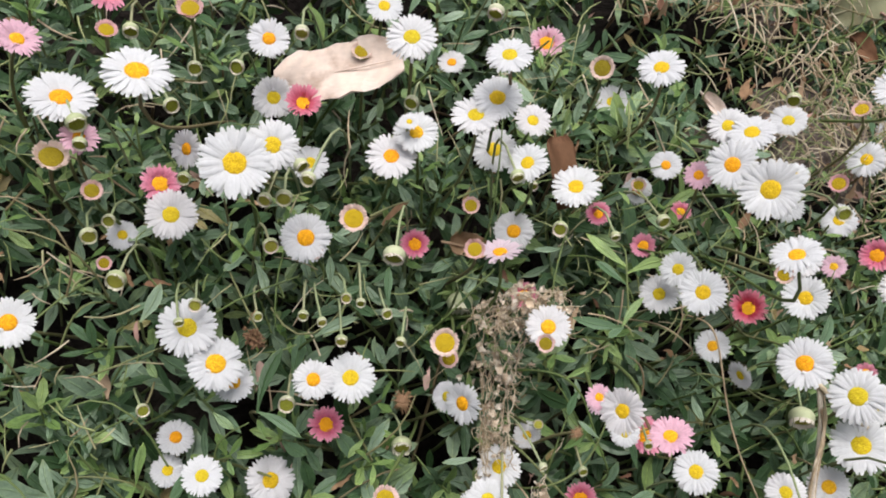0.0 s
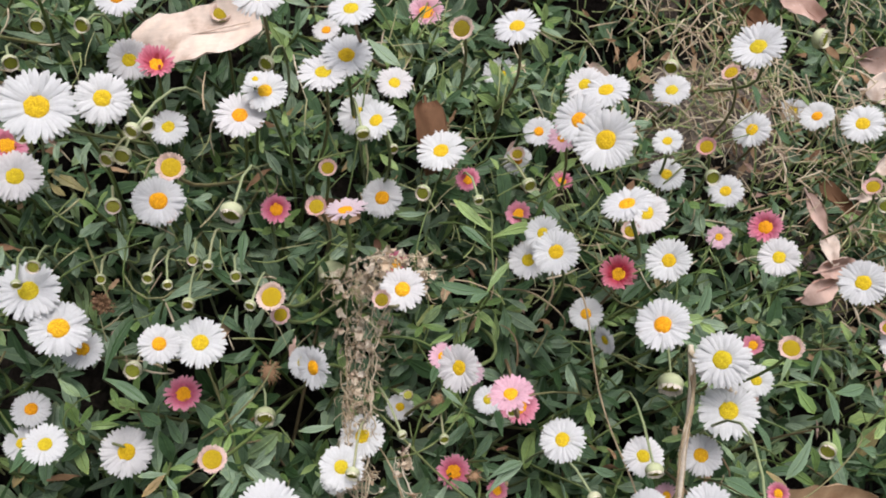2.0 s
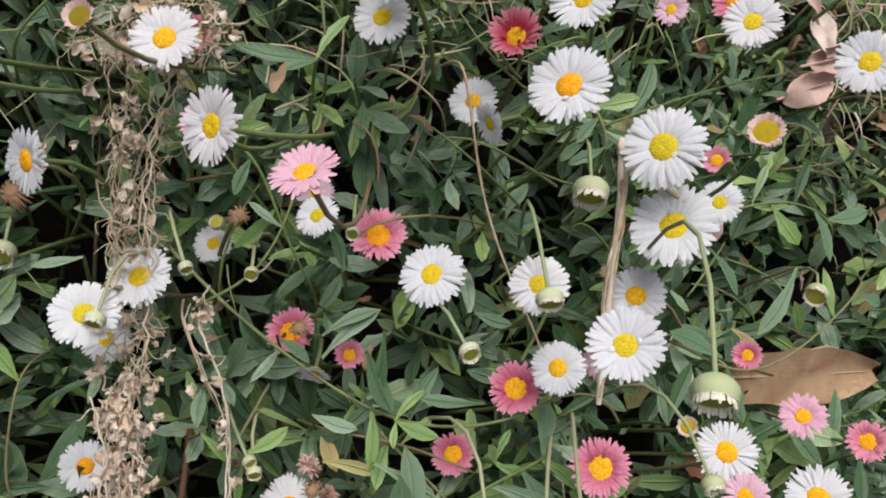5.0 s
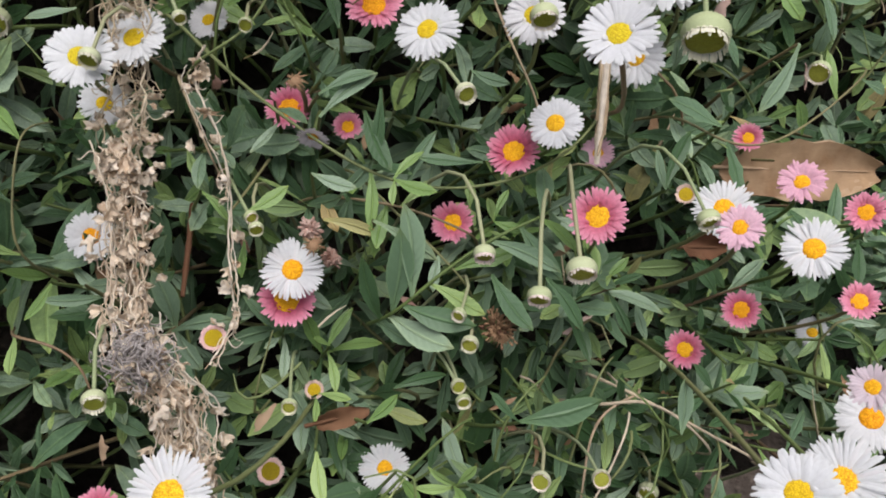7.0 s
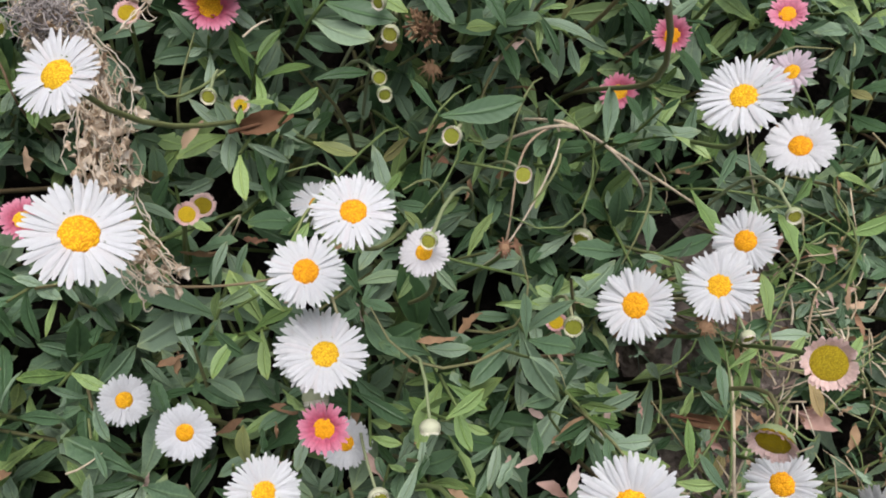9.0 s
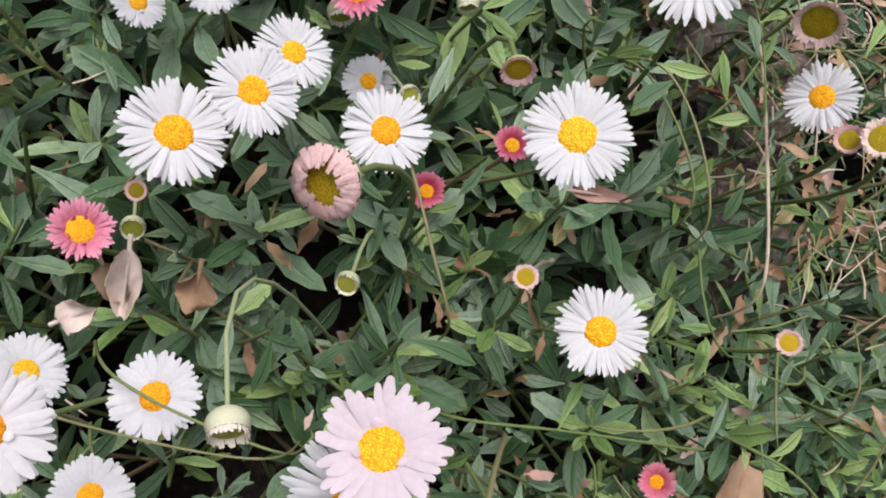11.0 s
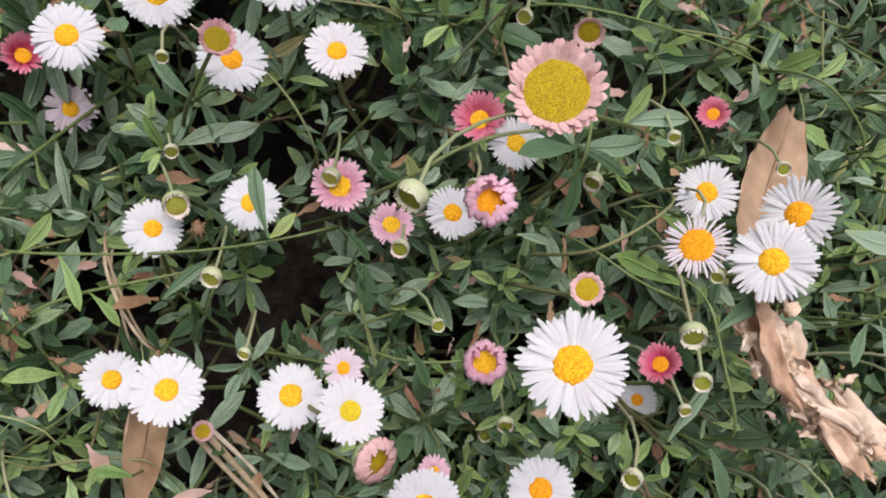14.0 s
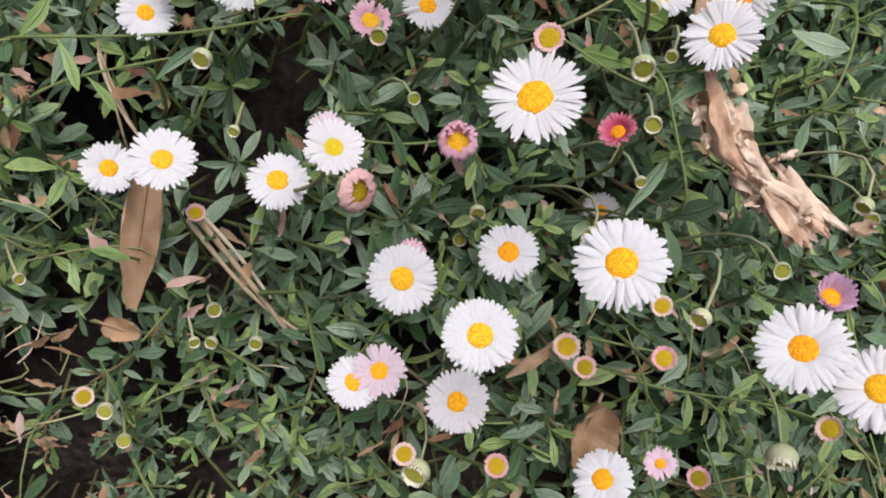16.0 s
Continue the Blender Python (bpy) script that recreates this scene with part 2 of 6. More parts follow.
class Build:
    """Gathers strips, tubes and caps into one mesh."""

    def __init__(self):
        self.v, self.f, self.m = [], [], []

    def grid(self, rows, mat=0, closed=False):
        n0, k = len(self.v), len(rows[0])
        for r in rows:
            self.v.extend(r)
        for i in range(len(rows) - 1):
            for j in range(k if closed else k - 1):
                a, b = n0 + i * k + j, n0 + i * k + (j + 1) % k
                self.f.append((a, b, b + k, a + k))
                self.m.append(mat)

    def tube(self, points, radii, sides=5, mat=0):
        points = [Vector(p) for p in points]
        rows = []
        side = Vector((0.3, 0.9, 0.2))
        for i, p in enumerate(points):
            d = (points[min(i + 1, len(points) - 1)] - points[max(i - 1, 0)]).normalized()
            a = (side - d * side.dot(d)).normalized()
            side = a
            b = d.cross(a)
            rows.append([tuple(p + (a * math.cos(2 * math.pi * j / sides) + b * math.sin(2 * math.pi * j / sides)) * radii[i]) for j in range(sides)])
        self.grid(rows, mat, True)

    def mesh(self, name, mats, smooth=True):
        return mesh_of(name, self.v, self.f, mats, self.m, smooth)


def part(name, me, parent, label=""):
    ob = new(name, me)
    ob.parent = parent
    return tagged(ob, label)


# ---- flower heads, in units of their own radius, facing +z ----
def petal_rows(r0, r1, width, lift, curl, rnd, cols=3, rows=5, roll=0.0):
    """One ray floret along +x: a narrow strap, folded a little, with a blunt tip; roll: how far the tip turns back over the disc."""
    out = []
    sway = rnd.uniform(-0.04, 0.04)
    for i in range(rows):
        s = i / (rows - 1)
        x = r0 + (r1 - r0) * s if roll == 0 else r0 + (r1 - r0) * math.sin(math.pi / 2 * min(1.0, 1.6 * s)) - roll * max(0.0, s - 0.5) * 2
        half = width * (0.62 + 0.48 * math.sin(math.pi * min(0.95, 0.15 + 0.62 * s))) * (0.68 if i == rows - 1 else 1)
        z = lift * s - curl * s * s
        row = []
        for j in range(cols):
            c = 2 * j / (cols - 1) - 1
            tip = -0.03 * abs(c) if i == rows - 1 else 0
            row.append((x + tip, c * half + sway * s * s, z + 0.25 * half * (1 - abs(c))))
        out.append(row)
    return out


def turned(rows, angle, dz=0.0):
    c, s = math.cos(angle), math.sin(angle)
    return [[(x * c - y * s, x * s + y * c, z + dz) for x, y, z in r] for r in rows]


def rays_mesh(name, rnd, count, r0, width, lift, curl, mat, spread=0.12, gap=0.0, roll=0.0):
    """The whorl of ray florets, grown together at its base."""
    b = Build()
    half = count // 2
    n_in = 3 * half
    b.v += [(r0 * 0.75 * math.cos(2 * math.pi * j / n_in), r0 * 0.75 * math.sin(2 * math.pi * j / n_in), -0.02) for j in range(n_in)]
    for layer in range(2):
        n0 = len(b.v)
        ring = []
        strips = []
        for i in range(half):
            a = (i + 0.5 * layer + rnd.uniform(-0.25, 0.25)) * 2 * math.pi / half
            r1 = (1.0 if layer == 0 else 0.93) - spread * rnd.random() ** 2
            if rnd.random() < gap:
                r1 = r0 + 0.25 * (r1 - r0)
            rows = turned(petal_rows(r0, r1, width * rnd.uniform(0.8, 1.15), lift + rnd.uniform(-0.07, 0.07), curl + rnd.uniform(-0.06, 0.08), rnd, roll=roll * rnd.uniform(0.7, 1.3)), a, 0.035 * layer)
            strips.append((n0 + 15 * i, rows))
        for start, rows in strips:
            b.grid(rows)
            ring += [start, start + 1, start + 2]
        for j in range(n_in):
            k = (j + 1) % n_in
            b.f.append((j, k, ring[k], ring[j]))
            b.m.append(0)
    return b.mesh(name, [mat])


PETALS = {}


def petal_meshes(key, r0, width, lift, curl, mat):
    """Single ray florets of several shapes, along +x, for the heads whose florets are separate parts."""
    made = []
    for k in range(10):
        rnd = random.Random(900 + k)
        b = Build()
        b.grid(petal_rows(r0, 1.0 - 0.12 * rnd.random() ** 2, width * rnd.uniform(0.8, 1.15), lift + rnd.uniform(-0.09, 0.09), curl + rnd.uniform(-0.06, 0.08), rnd, 3, 6))
        made.append(b.mesh("petal", [mat]))
    PETALS[key] = made


def disc_mesh(name, rnd, radius, height, mat, seeds=110, bump=0.006):
    """A dome knobbed all over by tiny florets in crossing spirals."""
    b = Build()
    rings, n = 10, 30
    rows = [[(radius * math.cos(2 * math.pi * j / n), radius * math.sin(2 * math.pi * j / n), -0.08) for j in range(n)]]
    for i in range(rings):
        s = i / (rings - 1)
        rr = math.cos(s * math.pi / 2) ** 0.9
        row = []
        for j in range(n):
            a = 2 * math.pi * (j + 0.5 * i) / n
            k = bump * radius / 0.3 * (1.0 if (i + j + rnd.choice((0, 0, 1))) % 2 else -0.5) * rnd.uniform(0.3, 1.4) * (0.3 + 0.7 * min(1, rr * 2))
            r = radius * rr + 0.002 + k * 0.5 * rr
            row.append((r * math.cos(a), r * math.sin(a), height * math.sin(s * math.pi / 2) - (0.03 if s > 0.9 else 0) + k))
        rows.append(row)
    b.grid(rows, 0, True)
    return b.mesh(name, [mat])


def cup_mesh(name, rnd, radius, depth, mat, bracts=22, belly=1.0):
    """The green cup behind the florets: a bowl ribbed by its narrow bracts."""
    b = Build()
    rows = []
    n = bracts * 2
    tips = [rnd.uniform(0.04, 0.14) for _ in range(bracts)]
    for i in range(7):
        s = min(1.0, i / 5)
        row = []
        for j in range(n):
            rib = (0.05 if belly == 1 else 0.09) * s if j % 2 == 0 else -0.02
            r = (radius + rib) * math.sin(s * math.pi / 2 * belly) + 0.03
            z = -depth * (math.cos(s * math.pi / 2 * belly) - math.cos(math.pi / 2 * belly)) * (1 if belly == 1 else 0.8)
            if i == 6:
                z += tips[j // 2] if j % 2 == 0 else 0.0
            row.append((r * math.cos(2 * math.pi * j / n), r * math.sin(2 * math.pi * j / n), z))
        rows.append(row)
    b.grid(rows[:6], 0, True)
    b.grid(rows[5:], 1, True)
    return b.mesh(name, [mat, CREAM if belly > 1 else mat])


KINDS = {}


def kind(key, count, r0, width, lift, curl, petal, disc_r, disc_h, disc_mat, cup_r, cup_d, spread, gap, variants, seeds=110, roll=0.0):
    made = []
    for k in range(variants):
        rnd = random.Random(len(key) * 100 + ord(key[0]) * 7 + k)
        made.append((rays_mesh("ray_florets", rnd, count, r0, width, lift + rnd.uniform(-0.05, 0.08), curl + rnd.uniform(-0.05, 0.05), petal, spread, gap, roll),
                     disc_mesh("disc", rnd, disc_r * rnd.uniform(0.92, 1.06), disc_h * rnd.uniform(0.8, 1.2), disc_mat, seeds),
                     cup_mesh("bract_cup", rnd, cup_r, cup_d, BUD_GREEN if key == "bud" else BRACT, belly=1.3 if key == "bud" else 1.0)))
    KINDS[key] = made


kind("white", 76, 0.24, 0.066, 0.20, 0.16, WHITE, 0.350, 0.14, GOLD, 0.34, 0.30, 0.09, 0.015, 8)
kind("fresh", 72, 0.24, 0.066, 0.26, 0.16, WHITE, 0.37, 0.12, LEMON, 0.36, 0.32, 0.11, 0.015, 3)
kind("blush", 66, 0.24, 0.066, 0.30, 0.18, BLUSH, 0.37, 0.15, GOLD, 0.36, 0.32, 0.20, 0.05, 4)
kind("pale", 50, 0.24, 0.075, 0.28, 0.16, PALE, 0.37, 0.15, GOLD, 0.36, 0.32, 0.22, 0.05, 3)
kind("pink", 88, 0.28, 0.056, 0.50, 0.24, PINK, 0.49, 0.20, GOLD, 0.42, 0.36, 0.24, 0.06, 4)
kind("crimson", 84, 0.30, 0.058, 0.72, 0.26, CRIMSON, 0.47, 0.17, GOLD, 0.44, 0.36, 0.24, 0.06, 4)
kind("rose", 84, 0.30, 0.058, 0.36, 0.14, ROSE, 0.50, 0.18, GOLD, 0.42, 0.36, 0.22, 0.05, 3)
kind("curled", 56, 0.50, 0.088, 0.80, 0.25, ROSE, 0.56, 0.14, GOLD, 0.56, 0.45, 0.22, 0.04, 2, roll=0.30)
kind("folded", 50, 0.78, 0.085, 0.50, 0.10, PEACH, 0.74, 0.14, OLIVE, 0.80, 0.62, 0.10, 0.02, 2, roll=0.42)
kind("faded", 64, 0.62, 0.075, 0.34, 0.14, PEACH, 0.74, 0.14, OLIVE, 0.76, 0.55, 0.10, 0.04, 4)
kind("bud", 46, 0.86, 0.075, 0.42, 0.10, CREAM, 0.78, 0.14, MOSS, 0.94, 0.98, 0.10, 0.03, 4, 70)
kind("sparse", 44, 0.30, 0.034, 0.10, 0.12, PALE, 0.50, 0.16, GOLD, 0.46, 0.34, 0.10, 0.04, 2)
kind("closing", 76, 0.45, 0.085, 1.25, 0.35, LILAC, 0.50, 0.20, GOLD, 0.52, 0.55, 0.25, 0.03, 2)
petal_meshes("white", 0.24, 0.046, 0.20, 0.16, WHITE)
petal_meshes("fresh", 0.24, 0.046, 0.26, 0.16, WHITE)
kind("withered", 36, 0.20, 0.05, 0.50, 0.9, BROWN, 0.35, 0.2, BROWN, 0.5, 0.5, 0.6, 0.1, 2)
LABELS = {
    "white": ("white daisy with a golden disc on a thin green stem", "daisy"),
    "fresh": ("white daisy with a greenish yellow young disc", "daisy"),
    "blush": ("pale pink daisy with a golden disc", "daisy"),
    "pale": ("white daisy flushed with the faintest pink", "daisy"),
    "pink": ("ageing pink daisy with a golden disc", "daisy"),
    "crimson": ("deep crimson old daisy with a golden disc", "daisy"),
    "rose": ("light rose pink daisy with a broad golden disc", "daisy"),
    "curled": ("old rose pink daisy with rays curled inwards", "daisy"),
    "folded": ("faded peach pink daisy folding over its olive disc", "daisy"),
    "faded": ("faded daisy with short peach rays round an olive disc", "daisy"),
    "bud": ("nodding pale green daisy bud with a cream rim", "flower bud"),
    "sparse": ("white daisy with thin sparse rays round a broad disc", "daisy"),
    "closing": ("half-closed lilac pink daisy with upright rays", "daisy"),
    "withered": ("withered brown daisy head gone dry", "daisy"),
}
STEMS = []


def daisy(key, u, v, w, radius, fu, fv, foot=None):
    """A flower head at a place on the bank; fu and fv lean its face along and up the slope. foot: where its stem comes from, beside it."""
    n = (BANK_N + BANK_U * fu + BANK_V * fv).normalized()
    p = at(u, v, w)
    rays, disc, cup = KINDS[key][int(rng.integers(len(KINDS[key])))]
    if key == "white" and v > 60 and (u * 7 + v * 3) % 10 < 6:
        disc = KINDS["fresh"][int(abs(u)) % 3][1]
    head = new("flower_bud" if key == "bud" else "daisy")
    turn = n.to_track_quat("Z", "Y").to_matrix().to_4x4() @ Matrix.Rotation(rng.uniform(0, 6.28), 4, "Z")
    head.matrix_world = Matrix.Translation(p) @ turn @ Matrix.Scale(radius * 0.001, 4)
    size = "large " if radius > 9.4 else "small " if radius < 4.8 and key not in ("bud", "faded", "folded", "withered") else ""
    lean = ", tilted up the slope" if fv > 0.75 else ", turned down the slope" if fv < -0.75 and key != "bud" else ""
    tagged(head, size + LABELS[key][0] + (lean if len(LABELS[key][0].split()) < 9 else ""), LABELS[key][1], "daisy buds on the bank" if key == "bud" else "daisies on the bank")
    if key in PETALS and radius > 7.2 and -262 < v < 62 and -62 < u < 112:
        count = 74 + int(rng.integers(10))
        for i in range(count):
            ob = part("petal", PETALS[key][int(rng.integers(10))], head)
            a = (i + rng.uniform(-0.5, 0.5)) * 2 * math.pi / count
            ob.matrix_basis = Matrix.Translation((0, 0, 0.035 * (i % 2))) @ Matrix.Rotation(a, 4, "Z") @ Matrix.Rotation(rng.uniform(-0.09, 0.07), 4, "Y") @ Matrix.Scale(1.0 - 0.06 * (i % 2), 4)
    else:
        part("corolla", rays, head)
    part("disc", disc, head)
    part("bract_cup", cup, head)
    HEADS.append((u, v, w, radius, fu, fv))
    STEMS.append((head, key, foot))
    return head


daisy("white", -114.4, 223.2, 52.6, 9.32, 0.24, 0.46)
daisy("white", -141.5, 235.6, 12.1, 10.58, 0.32, 0.45)
daisy("white", -78.0, 248.3, 9.1, 7.04, 0.02, -0.00)
daisy("white", -38.0, 257.1, 5.4, 6.61, 0.04, 0.11)
daisy("white", -35.5, 236.4, 24.5, 8.50, -0.12, 0.16)
daisy("white", -11.0, 220.7, 39.3, 7.41, -0.19, 0.42)
daisy("white", 42.5, 214.2, 28.9, 8.06, -0.36, 0.51)
daisy("white", -9.4, 247.6, -27.8, 5.70, -0.18, 0.35)
daisy("white", -79.1, 235.5, -9.1, 7.67, 0.00, -0.11)
daisy("crimson", -70.3, 229.5, -2.1, 6.32, 0.04, 0.13)
daisy("white", -12.6, 213.2, 24.3, 8.38, -0.10, 0.26)
daisy("white", -20.7, 208.5, 24.5, 8.29, -0.14, 0.45)
daisy("fresh", 63.2, 230.2, -50.8, 8.14, -0.18, 0.24)
daisy("fresh", 4.8, 210.3, 4.6, 6.69, -0.05, 0.24)
daisy("white", -38.5, 208.5, 15.7, 7.50, -0.12, 0.21)
daisy("white", -47.2, 203.0, 12.2, 8.46, -0.08, 0.25)
daisy("white", -94.4, 194.2, 58.2, 9.51, 0.05, -0.09)
daisy("white", -83.6, 206.5, 29.8, 8.15, 0.01, -0.05)
daisy("white", -106.9, 208.9, 29.8, 5.82, -0.88, -0.19)
daisy("white", -70.7, 212.7, -15.0, 6.97, -0.03, 0.16)
daisy("white", -6.6, 205.9, -9.0, 8.41, -0.24, 0.09)
daisy("fresh", -7.7, 191.0, 24.6, 7.00, -0.47, 0.31)
daisy("white", 63.6, 186.8, 35.4, 7.88, -0.44, 0.67)
daisy("white", 59.8, 191.6, 29.9, 6.70, -0.59, 0.35)
daisy("white", 120.8, 202.6, -20.5, 7.88, -0.44, 0.40)
daisy("white", 151.1, 181.6, -20.4, 7.97, -0.96, 0.33)
daisy("white", 56.7, 190.3, -8.9, 6.13, -0.37, 0.21)
daisy("white", 48.6, 176.1, 43.4, 8.02, -0.60, 0.05)
daisy("fresh", 46.4, 164.0, 60.9, 9.02, -0.67, 0.01)
daisy("fresh", 17.3, 186.4, -2.1, 9.11, -0.26, 0.45)
daisy("white", 54.2, 186.8, -30.8, 6.31, -0.42, 0.32)
daisy("white", -117.8, 200.1, -7.2, 8.75, 0.08, 0.04)
daisy("white", -135.1, 198.9, -19.1, 5.25, 0.16, -0.10)
daisy("white", -77.1, 185.8, -8.9, 8.85, 0.05, -0.02)
daisy("faded", -74.8, 180.7, -9.2, 2.81, -0.10, 0.04)
daisy("white", -3.3, 177.3, -17.8, 7.71, -0.30, 0.04)
daisy("pale", -22.2, 165.1, 22.8, 7.22, -0.12, 1.21)
daisy("white", 44.9, 144.5, 66.3, 7.26, -0.59, 1.18)
daisy("white", 44.3, 151.1, 3.8, 6.51, -0.54, 0.09)
daisy("white", 41.0, 144.5, -7.7, 7.36, -0.39, 0.18)
daisy("white", 38.5, 141.0, 26.1, 7.78, -0.54, 0.25)
daisy("white", 61.2, 144.9, 44.7, 6.90, -0.50, 0.25)
daisy("fresh", 79.9, 132.6, 16.7, 7.92, -0.73, 0.28)
daisy("white", -118.4, 163.5, -7.7, 9.70, 0.09, 0.05)
daisy("white", -111.9, 150.7, -9.3, 9.37, 0.20, 0.17)
daisy("white", -108.0, 144.1, -19.1, 6.80, 0.12, 0.21)
daisy("white", -83.1, 139.6, -4.5, 6.75, 0.05, 0.13)
daisy("white", -71.3, 137.8, -7.0, 8.59, 0.00, 0.19)
daisy("white", -7.6, 140.6, 8.6, 7.62, -0.23, 0.22)
daisy("faded", -18.8, 135.5, 36.0, 2.88, -0.27, 0.18)
daisy("white", 60.0, 122.5, -14.5, 6.48, -0.45, 0.24)
daisy("white", 68.5, 112.5, 23.3, 9.08, -0.60, 0.40)
daisy("white", 90.3, 97.5, 15.0, 9.85, -0.75, 0.29)
daisy("white", -38.6, 122.7, 2.0, 7.15, -1.17, -0.07)
daisy("white", -1.8, 112.8, 38.6, 7.00, -0.99, 0.13)
daisy("white", 38.0, 82.7, -7.1, 8.11, -0.41, 0.50)
daisy("white", 92.1, 80.4, 7.4, 10.45, -0.67, 0.51)
daisy("white", -131.8, 130.4, -44.2, 6.63, 0.25, 0.27)
daisy("white", -136.3, 119.8, -45.8, 6.19, 0.26, 0.29)
daisy("white", -25.8, 97.9, -21.6, 8.18, -0.21, 0.43)
daisy("white", -8.9, 104.3, -38.3, 5.50, -0.33, 0.32)
daisy("white", 15.4, 101.1, -5.3, 5.25, -0.42, 0.40)
daisy("rose", 31.1, 251.3, -29.9, 7.56, -0.22, 0.19)
daisy("pink", -120.0, 211.8, -11.0, 6.79, 0.23, -0.00)
daisy("pink", -40.3, 178.3, -14.8, 5.56, -0.21, -0.02)
daisy("pink", -1.8, 154.4, -27.1, 5.46, -0.28, 0.02)
daisy("pink", 27.2, 177.1, -11.0, 4.71, -0.47, 0.17)
daisy("pink", 46.1, 163.7, -20.7, 5.12, -0.48, 0.23)
daisy("blush", 55.7, 180.5, 12.4, 5.46, -0.51, 0.21)
daisy("crimson", 70.5, 133.1, -2.8, 6.74, -0.47, 0.21)
daisy("pink", -80.8, 124.1, -28.3, 6.51, 0.03, 0.25)
daisy("pink", 30.8, 95.8, -25.1, 7.52, -0.13, 0.23)
daisy("blush", 11.3, 102.5, 36.6, 6.77, -0.29, 0.83)
daisy("blush", 128.7, 142.2, -28.3, 5.26, -0.71, 0.23)
daisy("faded", 56.0, 140.9, 43.0, 3.02, -0.58, 0.16)
daisy("blush", -3.6, 117.1, 27.8, 4.20, -0.29, 0.23)
daisy("pink", 154.2, 143.1, -33.7, 7.42, -0.79, 0.19)
daisy("blush", -138.4, 223.2, 10.7, 6.18, 0.33, 0.25)
daisy("faded", -47.1, 245.8, -3.1, 3.88, -0.07, 0.15)
daisy("faded", 28.0, 220.9, 17.7, 4.34, -0.43, -0.07)
daisy("faded", -99.9, 252.7, 26.0, 4.17, 0.01, 0.16)
daisy("faded", -121.0, 238.6, 46.2, 2.96, 0.31, 0.21)
daisy("faded", -147.1, 219.1, 8.8, 5.37, 0.35, 0.24)
daisy("faded", -67.1, 177.5, 49.1, 4.00, -0.04, 0.03)
daisy("faded", -22.5, 185.1, 2.6, 3.19, -0.10, 0.08)
daisy("faded", -48.0, 141.3, 39.5, 4.16, -0.23, 0.16)
daisy("faded", -46.4, 137.0, 32.4, 2.86, -0.21, 0.18)
daisy("faded", 120.9, 193.1, 18.2, 3.60, -0.91, 0.71)
daisy("faded", -30.6, 167.1, 26.1, 3.37, -0.28, 0.11)
daisy("fresh", -41.0, 210.8, 20.7, 3.15, 0.04, 0.27)
daisy("bud", -54.9, 169.0, 25.0, 3.31, -1.39, -2.94)
daisy("withered", -52.4, 126.7, -36.6, 5.10, -0.12, 0.15)
daisy("bud", 77.1, 91.9, 0.7, 4.29, -1.75, -3.30)
daisy("faded", -135.8, 204.8, 16.6, 3.25, 0.20, 0.05)
daisy("bud", -133.1, 177.7, 16.5, 2.89, -0.33, -0.82)
daisy("bud", -82.7, 194.0, 16.1, 2.55, -0.30, -1.04)
daisy("bud", -76.3, 192.3, 39.4, 2.17, -0.86, -1.16)
daisy("bud", -56.4, 110.7, -31.4, 3.57, -0.34, -1.10)
daisy("faded", 105.2, 168.7, 15.9, 3.54, -0.75, 0.33)
daisy("faded", -139.3, 187.6, -4.5, 2.45, 0.24, -0.07)
daisy("bud", 6.3, 257.9, -11.0, 3.13, -2.64, -4.14)
daisy("bud", 7.4, 172.5, -0.4, 2.70, -0.70, -0.66)
daisy("white", 216.5, 202.2, -74.6, 7.16, -0.41, 0.30)
daisy("white", 181.7, 182.6, -19.4, 7.15, -0.91, 0.55)
daisy("white", 187.5, 172.6, -3.8, 8.64, -0.62, 0.35)
daisy("faded", 220.7, 180.4, -13.3, 3.69, -1.03, 0.70)
daisy("faded", 230.2, 181.3, -12.8, 4.18, -0.42, 0.49)
daisy("faded", 166.4, 144.7, 14.9, 3.55, -0.90, 0.53)
daisy("white", 136.7, 128.0, -6.4, 7.96, -0.59, 0.26)
daisy("white", 171.0, 112.3, -9.2, 9.54, -0.78, 0.35)
daisy("faded", 184.6, 93.0, -19.2, 3.51, -0.68, 0.53)
daisy("white", 186.6, 86.4, -19.5, 6.91, -0.68, 0.24)
daisy("faded", 181.8, 78.2, -19.0, 3.91, -0.83, 0.41)
daisy("white", 137.9, 160.2, -29.5, 7.52, -0.56, 0.31)
daisy("white", 106.9, 168.5, -17.3, 7.31, -0.28, 0.25)
daisy("faded", 115.5, 96.2, 15.7, 4.39, -0.47, 0.36)
daisy("white", 125.4, 85.0, -24.6, 6.64, -0.58, 0.31)
daisy("pink", 134.8, 97.6, -35.1, 4.64, -0.59, 0.35)
daisy("bud", 144.3, 54.1, -20.9, 3.13, -1.52, -0.62)
daisy("pink", 125.5, 41.8, -30.9, 4.43, -0.59, 0.42)
daisy("white", 53.8, 74.8, 17.6, 6.54, -0.42, 0.33)
daisy("white", 85.6, 66.6, -6.8, 7.58, -0.44, 0.21)
daisy("fresh", 56.0, 61.6, 46.2, 6.99, -0.42, 0.47)
daisy("white", 61.1, 55.1, -4.3, 6.71, -0.35, 0.40)
daisy("pink", 5.1, 77.6, -36.7, 6.62, -0.13, 0.35)
daisy("pink", 17.6, 68.7, -29.4, 4.06, -0.15, 0.31)
daisy("white", -35.7, 90.9, -5.2, 7.47, 0.08, 0.24)
daisy("white", -59.0, 85.3, 13.3, 9.26, 0.13, 0.29)
daisy("faded", -70.7, 103.0, 25.8, 4.01, 0.21, 0.23)
